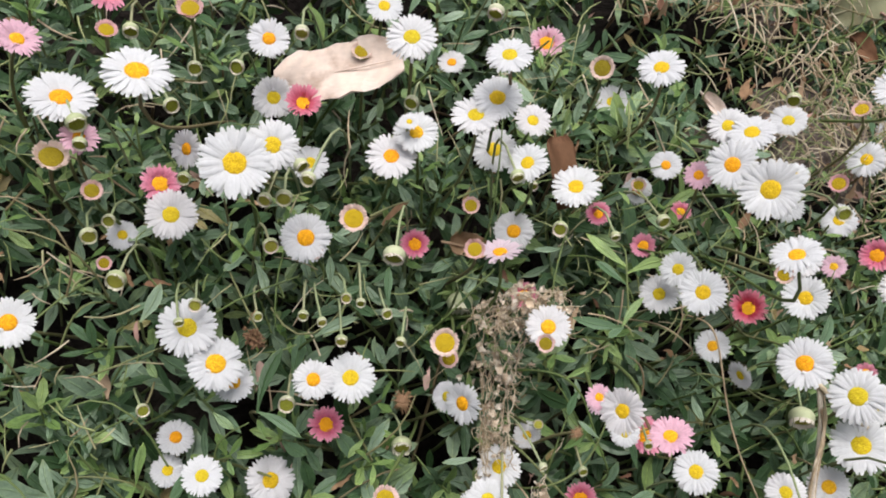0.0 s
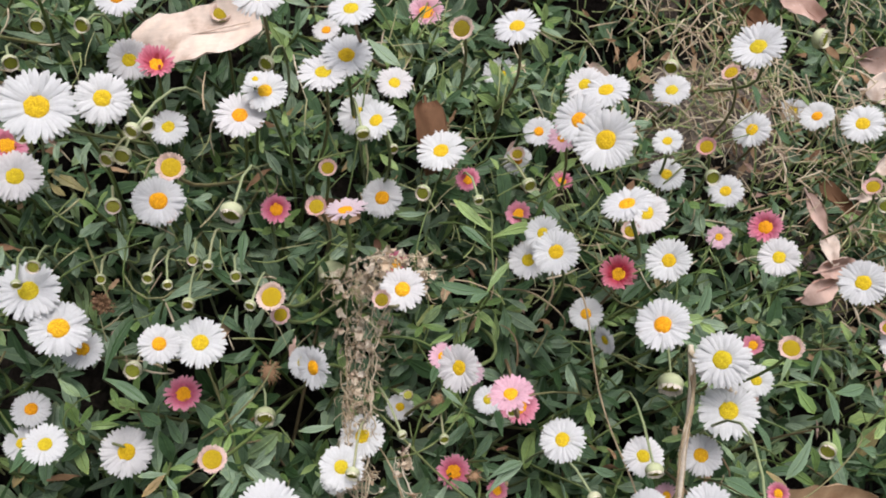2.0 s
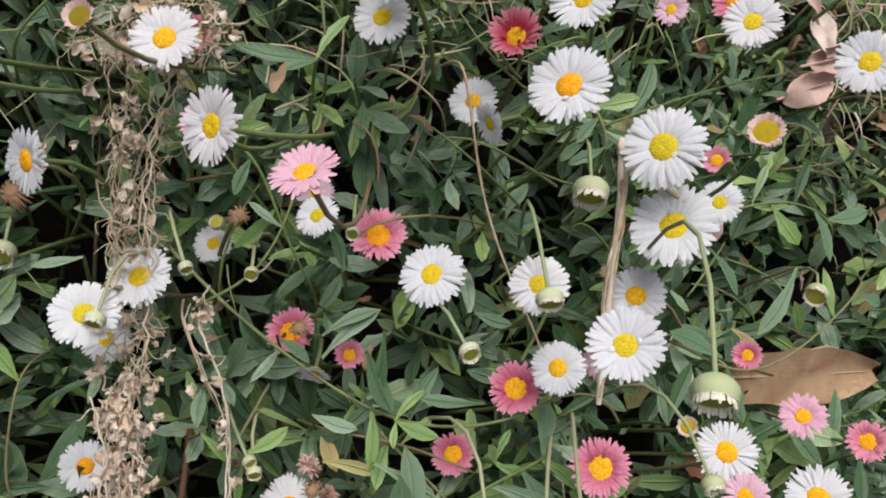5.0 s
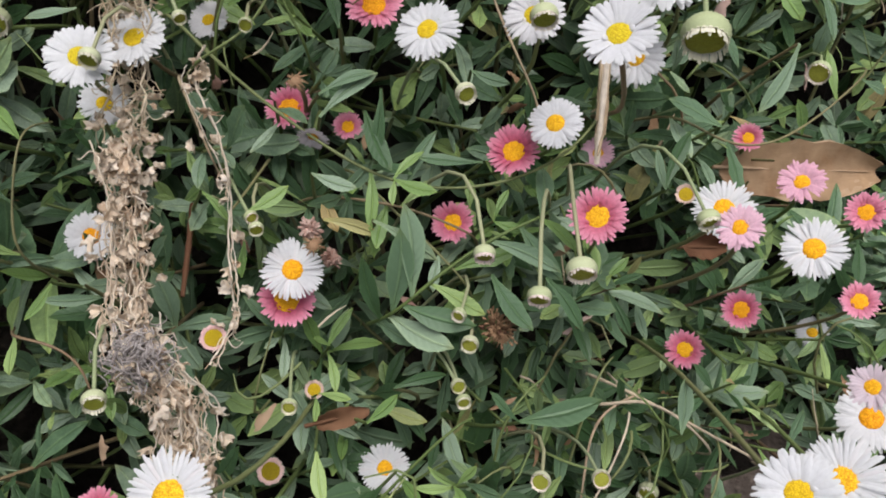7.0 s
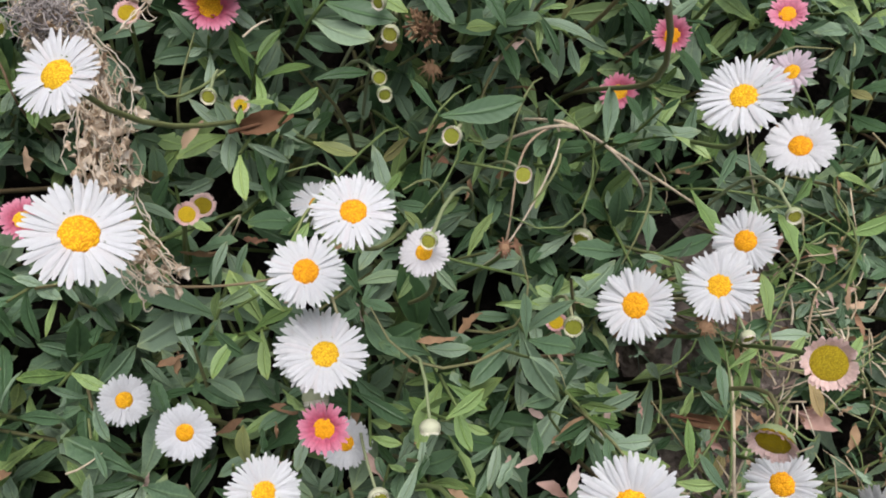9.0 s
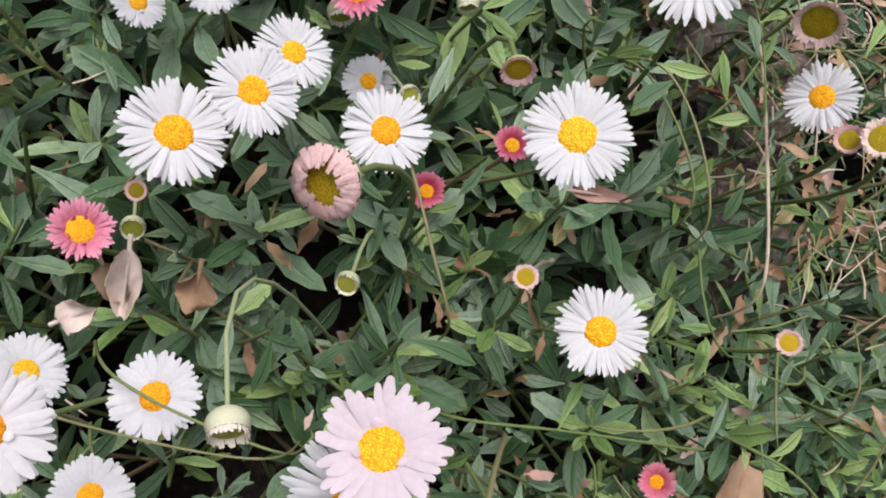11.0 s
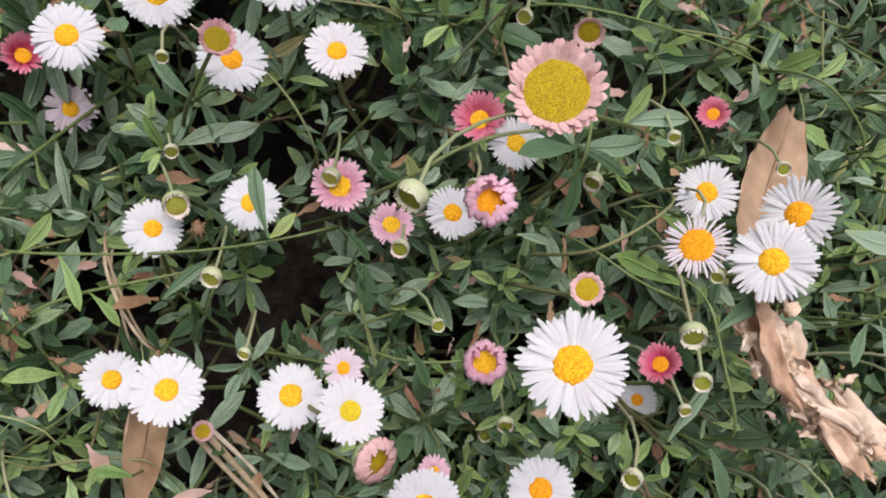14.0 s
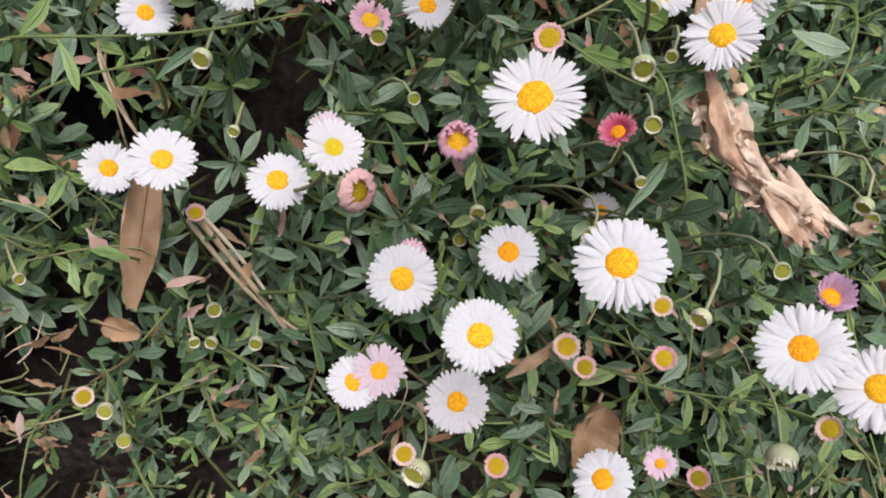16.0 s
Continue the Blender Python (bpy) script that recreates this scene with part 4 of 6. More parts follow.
ROSY = tissue("rosy_dead_leaf", [(0.0, (0.54, 0.33, 0.27)), (0.5, (0.62, 0.44, 0.37)), (1.0, (0.68, 0.52, 0.45))], 0.8, 0.1, 0.15, 160.0, 0.3, relief=0.5)
HUSK = tissue("crumpled_husk", [(0.0, (0.68, 0.47, 0.32)), (0.2, (0.82, 0.62, 0.45)), (0.6, (0.90, 0.74, 0.57)), (1.0, (0.92, 0.81, 0.67))], 0.6, 0.2, 0.4, 420.0, 0.2, relief=0.15)
GREY = tissue("grey_fluff", [(0.0, (0.36, 0.32, 0.30)), (1.0, (0.56, 0.51, 0.48))], 0.9, 0.1, 0.0, 300.0, 0.4)


def blade_mesh(name, mat, length, width, cup, bend, wave, rnd, tip=0.75, rows=9, cols=5, thick=0.25, blunt=0.5):
    """A dead leaf along +x in millimetres: two skins a little apart, curled and wavy."""
    b = Build()
    p1, p2 = rnd.uniform(0, 6), rnd.uniform(0, 6)
    skins = []
    for dz in (thick / 2, -thick / 2):
        out = []
        for i in range(rows):
            s = i / (rows - 1)
            half = 0.5 * width * (math.sin(math.pi * (0.04 + 0.93 * s**tip)) ** blunt) * (1 + 0.08 * math.sin(9 * s + p1) + rnd.uniform(-0.11, 0.09))
            row = []
            for j in range(cols):
                c = 2 * j / (cols - 1) - 1
                z = cup * width * (c * c) + bend * length * s * (1 - s) + wave * width * math.sin(5 * s + p2 + 2 * c)
                z += wave * width * 0.5 * noise.noise((3.1 * s * length / width + p1, 2.3 * c, p2))
                row.append((length * (s - 0.5) * 0.001, half * c * 0.001, (z + dz) * 0.001))
            out.append(row)
        skins.append(out)
    top, low = skins
    edge = [r[0] for r in top] + top[-1][1:] + [r[-1] for r in top[::-1]][1:] + top[0][-2:0:-1]
    edge2 = [r[0] for r in low] + low[-1][1:] + [r[-1] for r in low[::-1]][1:] + low[0][-2:0:-1]
    b.grid(top)
    b.grid([r[::-1] for r in low])
    b.grid([edge, edge2], 0, True)
    return b.mesh(name, [mat])


def frame_on_bank(p, along, face):
    x = (BANK_U * along[0] + BANK_V * along[1] + BANK_N * along[2]).normalized()
    z = BANK_U * face[0] + BANK_V * face[1] + BANK_N * face[2]
    z = (z - x * z.dot(x)).normalized()
    m = Matrix((x, z.cross(x), z)).transposed().to_4x4()
    return Matrix.Translation(at(*p)) @ m


def dead_leaf(mat, a, b, width, label, cup=0.12, bend=0.05, wave=0.05, face=(0, 0, 1), seed=1, tip=0.75, blunt=0.5):
    """A fallen leaf from tip a to tip b, in bank millimetres."""
    a, b = Vector(a), Vector(b)
    ob = new("dead_leaf", blade_mesh("dead_leaf", mat, (b - a).length, width, cup, bend, wave, random.Random(seed), tip, 11, 7, 0.25, blunt))
    ob.matrix_world = frame_on_bank((a + b) / 2, b - a, face)
    half = (b - a).length / 2
    rib = Build()
    rib.tube([((-half - 3 + (2 * half + 2) * q) * 0.001, 0, (bend * 2 * half * max(0, q) * (1 - q) + 0.15) * 0.001) for q in (0, 0.1, 0.25, 0.5, 0.75, 0.95)], [0.0006, 0.00055, 0.0005, 0.0004, 0.0003, 0.0002], 5)
    part("midrib", rib.mesh("midrib", [mat]), ob)
    for q in (0.1, 0.3, 0.5, 0.7, 0.9):
        DRY.append((*(a + (b - a) * q), width * (0.2 if "litter" in label or "straw" in label else 0.55)))
    return tagged(ob, label, "dead leaf")


def curve(points, n):
    """A smooth line through the given bank points."""
    p = [Vector(q) for q in points]
    p = [p[0] * 2 - p[1]] + p + [p[-1] * 2 - p[-2]]
    out = []
    for k in range(1, len(p) - 2):
        for i in range(n):
            t = i / n
            out.append(0.5 * (2 * p[k] + (p[k + 1] - p[k - 1]) * t + (2 * p[k - 1] - 5 * p[k] + 4 * p[k + 1] - p[k + 2]) * t * t + (3 * p[k] - p[k - 1] - 3 * p[k + 1] + p[k + 2]) * t**3))
    return out + [p[-2]]


def supple(points, n):
    """A line through the given bank points with its bends eased, as a living stalk bends."""
    p = curve(points, n)
    for _ in range(40):
        p = [p[0]] + [p[i] * 0.5 + (p[i - 1] + p[i + 1]) * 0.25 for i in range(1, len(p) - 1)] + [p[-1]]
    return p


def line_thing(name, mat, radius, points, label, category):
    pts = supple(points, 6)
    b = Build()
    b.tube([at(*p) for p in pts], [radius * 0.001 * (1 - 0.35 * i / len(pts)) * (1 + 0.10 * math.sin(i * 2.3) + 0.08 * math.sin(i * 0.9)) for i in range(len(pts))], 7)
    return tagged(new(name, b.mesh(name, [mat])), label, category)


def clear_of_heads(pos, margin):
    """True where a point (bank mm) does not stand before the face of a flower or on a dead leaf."""
    h = np.array(HEADS + [(u, v, w - 7.0, k, 0.0, -0.1) for u, v, w, k in DRY])
    n = np.c_[h[:, 4], h[:, 5], np.ones(len(h))]
    n /= np.linalg.norm(n, axis=1)[:, None]
    ok = np.ones(len(pos), bool)
    for k in range(0, len(pos), 4000):
        d = pos[k:k + 4000, None] - h[None, :, :3]
        out = (d * n).sum(-1)
        side = np.sqrt(np.maximum((d * d).sum(-1) - out**2, 0))
        ok[k:k + 4000] = ~((out > -2.0) & (side < h[:, 3] * margin + out.clip(0) * 0.15)).any(1)
    return ok


def branch(radius, points, step=4, low=9, high=16):
    ob = line_thing("branch", STEM, radius * 0.8, points, "thin green arching branch of a daisy plant", "branch")
    r = np.random.default_rng(int(abs(points[0][0]) * 7 + abs(points[-1][1])))
    pts = supple(points, 6)
    for i in range(3, len(pts) - 1, step):
        d = np.array(pts[i + 1] - pts[i])
        d /= np.linalg.norm(d) + 1e-9
        side = np.cross(d, (0, 0, 1)) * (1 if (i // step) % 2 else -1)
        x = side + d * r.uniform(0.3, 0.9) + np.array([0, 0, r.uniform(-0.2, 0.3)])
        size = r.uniform(low, high)
        far = np.array(pts[i]) + x / np.linalg.norm(x) * size
        if not clear_of_heads(np.array([pts[i], (far + np.array(pts[i])) / 2, far]), 1.05).all():
            continue
        leaf = part("leaf", LEAF_MESHES[int(r.random() < 0.35)][int(r.integers(10))], ob)
        leaf.matrix_world = frame_on_bank(pts[i], x, (r.uniform(-0.3, 0.3), r.uniform(-0.3, 0.3), 1)) @ Matrix.Scale(0.001 * size, 4)
    return ob


def leafy(radius, points):
    return branch(radius, points, 2, 13, 22)


def dry_strand(radius, points):
    return line_thing("dry_stalk", STRAW, radius * 0.7, points, "thin dry straw-coloured stalk among the leaves", "stalk")


def bract_meshes(mat):
    """Crumpled papery scraps of dry calyx, a few millimetres long, with torn pointed edges."""
    made = []
    for k in range(9):
        rnd = random.Random(60 + k)
        length, width = rnd.uniform(2.6, 4.6), rnd.uniform(1.6, 3.2)
        lobes, ph = rnd.choice((2, 3, 3)), [rnd.uniform(0, 6) for _ in range(4)]
        skins = []
        for dz in (0.05, -0.05):
            rows = []
            for i in range(8):
                q = i / 7
                half = 0.5 * width * (0.22 + 0.9 * math.sin(math.pi * min(1.0, 0.08 + 0.62 * q)))
                row = []
                for c in np.linspace(-1, 1, 8):
                    torn = 0.34 * length * abs(math.sin(lobes * 0.5 * math.pi * c + ph[0])) * q * q
                    fold = 0.55 * math.sin(3.4 * c + ph[1] + 2.0 * q) + 0.45 * math.sin(6.0 * q + 2.0 * c + ph[2])
                    curl = 0.9 * c * c * width * 0.4 + 0.8 * q * q * math.sin(ph[3]) * length * 0.4
                    n = noise.noise_vector((2.3 * c + ph[0], 3.4 * q + ph[1], k * 3.0)) * 0.75
                    row.append(((length * q - torn + n.x) * 0.001, (half * c + n.y) * 0.001, (fold * 0.6 + curl + n.z + dz) * 0.001))
                rows.append(row)
            skins.append(rows)
        b = Build()
        b.grid(skins[0])
        b.grid([w[::-1] for w in skins[1]])
        made.append(b.mesh("dry_bract", [mat]))
    return made


def dried_plant(points, spread, strands, bracts, label, dense, straw=False):
    """A dead hanging plant: wiry strands with curling tendrils and crumpled papery bracts."""
    r = np.random.default_rng(len(points) * 31 + strands)
    root = new("dried_plant")
    root.matrix_world = Matrix.Translation(at(*points[0]))
    tagged(root, label, "dried plant")
    inv = root.matrix_world.inverted()
    main = curve(points, 15)
    places = []
    for s in range(strands):
        off = r.normal(0, spread * 0.42, 3)
        slim = [1.0 - 0.7 * min(1.0, max(0.0, i / len(main) - 0.2) / 0.5) if straw else 1.0 for i in range(len(main))]
        ph = r.uniform(0, 6, 3)
        wob, slip = r.uniform(0.3, 1.3) * (1.7 if straw else 1.0), r.normal()
        pts = [Vector((p.x + off[0] * slim[i] + wob * (1.3 * math.sin(i * 0.17 + ph[0]) + 0.5 * math.sin(i * 0.53 + ph[1]) + 0.3 * math.sin(i * 1.1 + ph[2]) + 0.25 * math.sin(i * 1.9 + ph[0])) + slip * (i - 30) * (0.02 if straw else 0.03),
                       p.y + off[1], p.z + 7.0 + off[2] * 0.6 + 1.4 * math.sin(i * 0.25 + ph[1]))) for i, p in enumerate(main)]
        lo, hi = (0, len(pts)) if s < 2 else sorted((int(r.integers(0, len(pts) - 20)), int(r.integers(20, len(pts)))))
        if hi - lo < 15:
            lo, hi = 0, len(pts)
        b = Build()
        thick = r.uniform(0.00012, 0.00024)
        b.tube([at(*p) for p in pts[lo:hi]], [thick * (1 + 0.2 * math.sin(i * 1.7)) for i in range(hi - lo)], 5)
        me = b.mesh("strand", [STRAW if straw else PAPER])
        me.transform(inv)
        part("strand", me, root)
        places += pts[lo:hi:3]
    b = Build()
    for _ in range(strands * (30 if straw else 9)):
        p = places[int(r.integers(len(places)))]
        side = Vector((r.normal(), r.normal(-0.5, 0.7), r.normal(0.2, 0.5))).normalized()
        cross = side.cross(Vector((0, 0, 1))) if abs(side.z) < 0.9 else Vector((1, 0, 0))
        reach, coil, turns = r.uniform(1.2, 5.5 if straw else 4.2), r.uniform(0.3, 1.1), r.uniform(1.5, 5.0)
        line = [p + side * reach * q + cross * coil * math.sin(turns * q) + Vector((0, -0.8, 0.5)) * coil * (1 - math.cos(turns * q)) for q in np.linspace(0, 1, 9)]
        b.tube([at(*q) for q in line], [0.00016 * (1 - 0.4 * i / 8) for i in range(9)], 4)
        if r.random() < 0.5:
            places.append(line[-1])
    me = b.mesh("tangle", [STRAW if straw else PAPER])
    me.transform(inv)
    part("tangle", me, root)
    clumps = [r.random() for _ in range(max(3, bracts // 22))]
    for i in range(bracts):
        q = min(0.999, max(0.0, clumps[int(r.integers(len(clumps)))] + r.normal(0, 0.035))) if r.random() < 0.75 else r.random()
        k = min(len(main) - 1, int(q * len(main)))
        if r.random() > dense(q):
            continue
        p = main[k] + Vector((0, 0, 6.5)) + Vector(r.normal(0, spread * 0.5, 3)) * 0.75
        if spread < 2 or r.random() < 0.4:
            p = places[int(r.integers(len(places)))] + Vector(r.normal(0, 0.5, 3))
        d = r.normal(0, 0.8, 3) + np.array([0, -0.9, 0.2])
        ob = part("dry_bract", BRACTS[int(r.integers(len(BRACTS)))], root)
        ob.matrix_world = frame_on_bank(p, d, r.normal(0, 0.8, 3) + np.array([0, 0, 0.9])) @ Matrix.Scale(r.uniform(0.35, 1.2), 4)
    for p in main[::7]:
        DRY.append((p.x, p.y, p.z, spread * 1.1))
    return root


PAPER = tissue("dry_bract_paper", [(0.0, (0.64, 0.46, 0.31)), (0.15, (0.82, 0.67, 0.50)), (0.6, (0.91, 0.80, 0.64)), (1.0, (0.93, 0.86, 0.75))], 0.75, 0.12, 0.42, 700.0, 0.25)
BRACTS = bract_meshes(PAPER)


def leaf_heap(points, count, label):
    """A crumpled heap of long dry blades, split into ribbons and folded over one another."""
    r = np.random.default_rng(77)
    root = new("withered_leaf_heap")
    root.matrix_world = Matrix.Translation(at(*points[0]))
    tagged(root, label, "dead leaves")
    main = curve(points, 10)
    inv = root.matrix_world.inverted()
    for i in range(count):
        lo = int(r.integers(0, len(main) - 12))
        hi = min(len(main) - 1, lo + int(r.integers(10, 24)))
        side, out, width = r.normal(0, 4.2), 3.0 + r.normal(0, 2.4), r.uniform(3.0, 9.0)
        folds, ph, deep, slant = r.uniform(2.5, 5.0), r.uniform(0, 6, 3), r.uniform(0.5, 1.1), r.normal(0, 0.20)
        n = 2 * (hi - lo) + 1
        skins = []
        for skin in (0.06, -0.06):
            rows = []
            for k in range(n):
                q = k / (n - 1)
                base = main[lo + k // 2] if k % 2 == 0 else (main[lo + k // 2] + main[lo + k // 2 + 1]) / 2
                half = 0.5 * width * (0.25 + 0.75 * math.sin(math.pi * (0.10 + 0.84 * q)))
                lifted = 5.0 * max(0.0, q - 0.7) ** 1.5 * math.sin(ph[2]) * 6.0
                row = []
                for c in np.linspace(-1, 1, 11):
                    x = half * c * (1 + 0.35 * noise.noise((q * (hi - lo) * 0.22 + ph[0], 3.0 if c < 0 else 8.0, ph[1])))
                    z = deep * math.sin(folds * c + ph[1] + 1.6 * math.sin(5 * q + ph[2])) + 0.35 * math.sin(14 * q + 4 * c + ph[0])
                    crease = noise.noise_vector((x * 0.5 + ph[0], q * (hi - lo) * 0.35, ph[1])) * 0.9
                    row.append(tuple(at(base.x + side + slant * 0.5 * k + x + crease.x, base.y + 0.8 * math.sin(5 * c + ph[0]) + crease.y, base.z + out + z + lifted + crease.z - 0.06 * x * x + skin)))
                rows.append(row)
            skins.append(rows)
        b = Build()
        b.grid(skins[0])
        b.grid([w[::-1] for w in skins[1]])
        me = b.mesh("dry_blade", [HUSK])
        me.transform(inv)
        part("dry_blade", me, root)
    flakes = bract_meshes(HUSK)
    for i in range(22):
        p = main[int(r.integers(4, len(main)))] + Vector((r.normal(0, 5.0), r.normal(0, 3), 5.0 + r.normal(0, 2)))
        flake = part("dry_flake", flakes[int(r.integers(len(flakes)))], root)
        flake.matrix_world = frame_on_bank(p, r.normal(0, 0.8, 3) + np.array([0.4, -0.8, 0.2]), r.normal(0, 0.8, 3) + np.array([0, 0, 0.8])) @ Matrix.Scale(r.uniform(0.9, 2.0), 4)
    for p in main[::3]:
        DRY.append((p.x, p.y, p.z + 2, 7.5))
    return root


def leaf_template(rnd, narrow=False, tooth=False):
    """A lance-shaped blade one unit long along +x, face up +z, folded along its midrib."""
    rows = []
    n = 8
    wmax = rnd.uniform(0.095, 0.125) if narrow else rnd.uniform(0.130, 0.180)
    bend, fold, full = rnd.uniform(-0.22, 0.10), rnd.uniform(0.12, 0.5), rnd.uniform(1.15, 1.8)
    for i in range(n):
        s = i / (n - 1)
        half = wmax * (0.10 + math.sin(math.pi * s**full) ** 0.9) * (1 - 0.12 * s) if 0 < i < n - 1 else (0.02 if i == 0 else 0.006)
        if tooth:
            half *= 1.16 if i in (4, 6) else 0.92
        z = bend * s * s + rnd.uniform(-0.008, 0.008)
        y = 0.05 * math.sin(3 * s + wmax * 60)
        lift = rnd.uniform(0.85, 1.15)
        rows.append([(s, y - half, z + fold * half * lift), (s, y, z), (s, y + half * rnd.uniform(0.93, 1.05), z + fold * half)])
    return rows


LEAF_SHAPES = [leaf_template(random.Random(40 + k), k in (1, 4, 8), k in (3, 6)) for k in range(10)]
LEAF_V = np.array([[p for r in rows for p in r] for rows in LEAF_SHAPES])
LEAF_F = np.array([(i * 3 + j, i * 3 + j + 1, i * 3 + j + 4, i * 3 + j + 3) for i in range(7) for j in range(2)])
LEAF_UV = np.array([(i / 7, j / 2) for i in range(8) for j in range(3)])
LEAF_MESHES = [[mesh_of("leaf", v.tolist(), LEAF_F.tolist(), [mat], uv=LEAF_UV) for v in LEAF_V] for mat in (LEAF, YOUNG)]


dead_leaf(BEIGE, (-77, 241, -13), (-35, 239, 3), 24, "large pale beige fallen leaf lying among the daisies", 0.05, 0.05, 0.07, (0.1, 0.15, 1), 31, 0.9, 0.42)
dead_leaf(RUST, (18, 208, -12), (13, 181, -10), 14, "curled dark brown fallen leaf among the stems", 0.25, 0.1, 0.08, (0.3, -0.3, 1), 4)
dead_leaf(ROSY, (178, 154, -34), (181, 135, -34), 6, "pale rosy dead leaf lying on straw", 0.2, 0.08, 0.1, (-0.1, -0.3, 1), 5)
dead_leaf(BEIGE, (183, 136, -37), (182, 122, -36), 9, "beige dead leaf lying on straw", 0.15, 0.08, 0.1, (0.1, -0.4, 1), 6, 0.9, 0.35)
dead_leaf(ROSY, (175, 121, -37), (194, 122, -38), 9, "broad rosy dead leaf with ragged edges", 0.15, 0.1, 0.14, (-0.1, -0.4, 1), 16)
dead_leaf(ROSY, (161, 112, -34), (183, 115, -38), 10, "broad rosy dead leaf with ragged edges", 0.15, 0.1, 0.14, (0, -0.4, 1), 7)
dead_leaf(RUST, (189, 158, -38), (200, 143, -39), 8, "small brown dead leaf on straw", 0.2, 0.1, 0.1, (0, -0.2, 1), 22)
dead_leaf(BEIGE, (201, 148, -34), (209, 147, -32), 4, "small pale curled leaf scrap", 0.4, 0.1, 0.2, (0, 0, 1), 23)
dead_leaf(ROSY, (235, 124, -37), (246, 125, -36), 6, "small rosy dead leaf on the litter", 0.2, 0.1, 0.1, (0, 0, 1), 24)
dead_leaf(ROSY, (229, 212, -39), (258, 202, -37), 13, "orange tan dead leaf curled on the litter", 0.2, 0.1, 0.12, (0, -0.5, 1), 25)
dead_leaf(BEIGE, (227, 197, -39), (253, 195, -39), 13, "greyish beige dead leaf on the litter", 0.1, 0.05, 0.08, (0, -0.5, 1), 26)
dead_leaf(ROSY, (258, 187, -39), (276, 192, -38), 12, "rosy brown dead leaf on the litter", 0.15, 0.1, 0.1, (0, -0.5, 1), 27)
dead_leaf(TAN, (251, 183, -43), (250, 166, -42), 10, "dull tan dead leaf under faded daisies", 0.1, 0.05, 0.06, (0, -0.4, 1), 28)
dead_leaf(BEIGE, (218, 159, -38), (238, 168, -32), 10, "cream dead leaf curled on the litter", 0.25, 0.1, 0.12, (0, -0.4, 1), 29)
dead_leaf(BEIGE, (-64, -112, -11), (-69, -125, -14), 6, "upright curled beige dead leaf beside a bud", 0.4, 0.1, 0.2, (0, 0, 1), 30)
dead_leaf(TAN, (-70, -114, -14), (-68, -122, -14), 6, "curled tan dead leaf beside a bud", 0.4, 0.1, 0.2, (0, 0, 1), 31)
dead_leaf(BEIGE, (-81, -123, -19), (-74, -122, -16), 7, "crumpled beige dead leaf in the foliage", 0.3, 0.1, 0.2, (0, 0, 1), 32)
dead_leaf(TAN, (-52, -120, -9), (-55, -127, -11), 8, "crumpled brown dead leaf in the foliage", 0.4, 0.15, 0.25, (0, 0, 1), 33)
dead_leaf(TAN, (-147, -271, -49), (-138, -277, -47), 7, "small tan fallen leaf under the daisies", 0.15, 0.05, 0.05, (0, 0, 1), 34)
dead_leaf(RUST, (-8, 0, -29), (5, 0, -26), 5, "dark red withered leaf among the stems", 0.3, 0.1, 0.15, (0, 0, 1), 35)
dead_leaf(TAN, (122, 36, -42), (184, 22, -56), 19, "long tan fallen leaf under pink daisies", 0.1, 0.05, 0.03, (0, -0.3, 1), 8)
dead_leaf(RUST, (101, 17, -36), (112, 14, -33), 7, "small curled brown leaf in the foliage", 0.35, 0.1, 0.1, (0, 0, 1), 9)
dead_leaf(SAND, (68, -202, -22), (34, -232, -4), 18, "upright tan fallen leaf with a rounded tip", 0.12, 0.05, 0.04, (-0.3, -0.2, 1), 10, 1.15, 0.32)
dead_leaf(TAN, (-120, -226, -38), (-138, -268, -46), 10, "narrow brown fallen leaf hanging by a daisy", 0.2, 0.06, 0.04, (0.1, 0, 1), 11)
dead_leaf(TAN, (-12, -330, -18), (-26, -346, -18), 14, "curled tan dead leaf like a paper roll", 0.55, 0.2, 0.1, (0, 0, 1), 12)
dead_leaf(TAN, (-20, -306, -16), (-40, -312, -16), 4, "curled sliver of dry leaf", 0.3, 0.25, 0.1, (0, 0, 1), 13)
dead_leaf(RUST, (173, 239, -34), (183, 226, -36), 10, "dull brown dead leaf at the edge of the plants", 0.2, 0.1, 0.1, (0, 0, 1), 14)
dead_leaf(ROSY, (195, 247, -35), (214, 231, -38), 14, "pale dead leaf on the litter", 0.15, 0.1, 0.1, (0, 0, 1), 15)
dead_leaf(SAGE, (169, 251, -36), (214, 259, -36), 16, "dull grey-green withered leaf on the litter", 0.12, 0.06, 0.06, (0, -0.3, 1), 36)
dead_leaf(BEIGE, (94, 222, -32), (103, 204, -32), 6, "folded beige dead leaf beside a white daisy", 0.4, 0.1, 0.15, (0, 0, 1), 17)
dead_leaf(TAN, (-26, 178, -24), (-12, 172, -22), 9, "small curled dry leaf", 0.4, 0.1, 0.15, (0, 0, 1), 18)
dead_leaf(ROSY, (130, -118, -44), (142, -126, -46), 7, "pale dead leaf on bare soil", 0.2, 0.1, 0.2, (0, 0, 1), 19)
dead_leaf(ROSY, (40, -122, -30), (56, -128, -30), 4, "dry reddish leaf sliver in the shade", 0.3, 0.1, 0.2, (0, 0, 1), 20)
dead_leaf(RUST, (88, -104, -34), (104, -112, -34), 4, "reddish dry leaf in the shade", 0.3, 0.1, 0.2, (0, 0, 1), 21)
dried_plant([(-8, 153, -18), (-17, 140, -22), (-24, 117, -26), (-29, 92, -30), (-33, 71, -24)], 12.0, 13, 190,
            "dead hanging daisy plant of straw-coloured wiry strands", lambda q: 0.95 if q < 0.35 else 0.6, True)
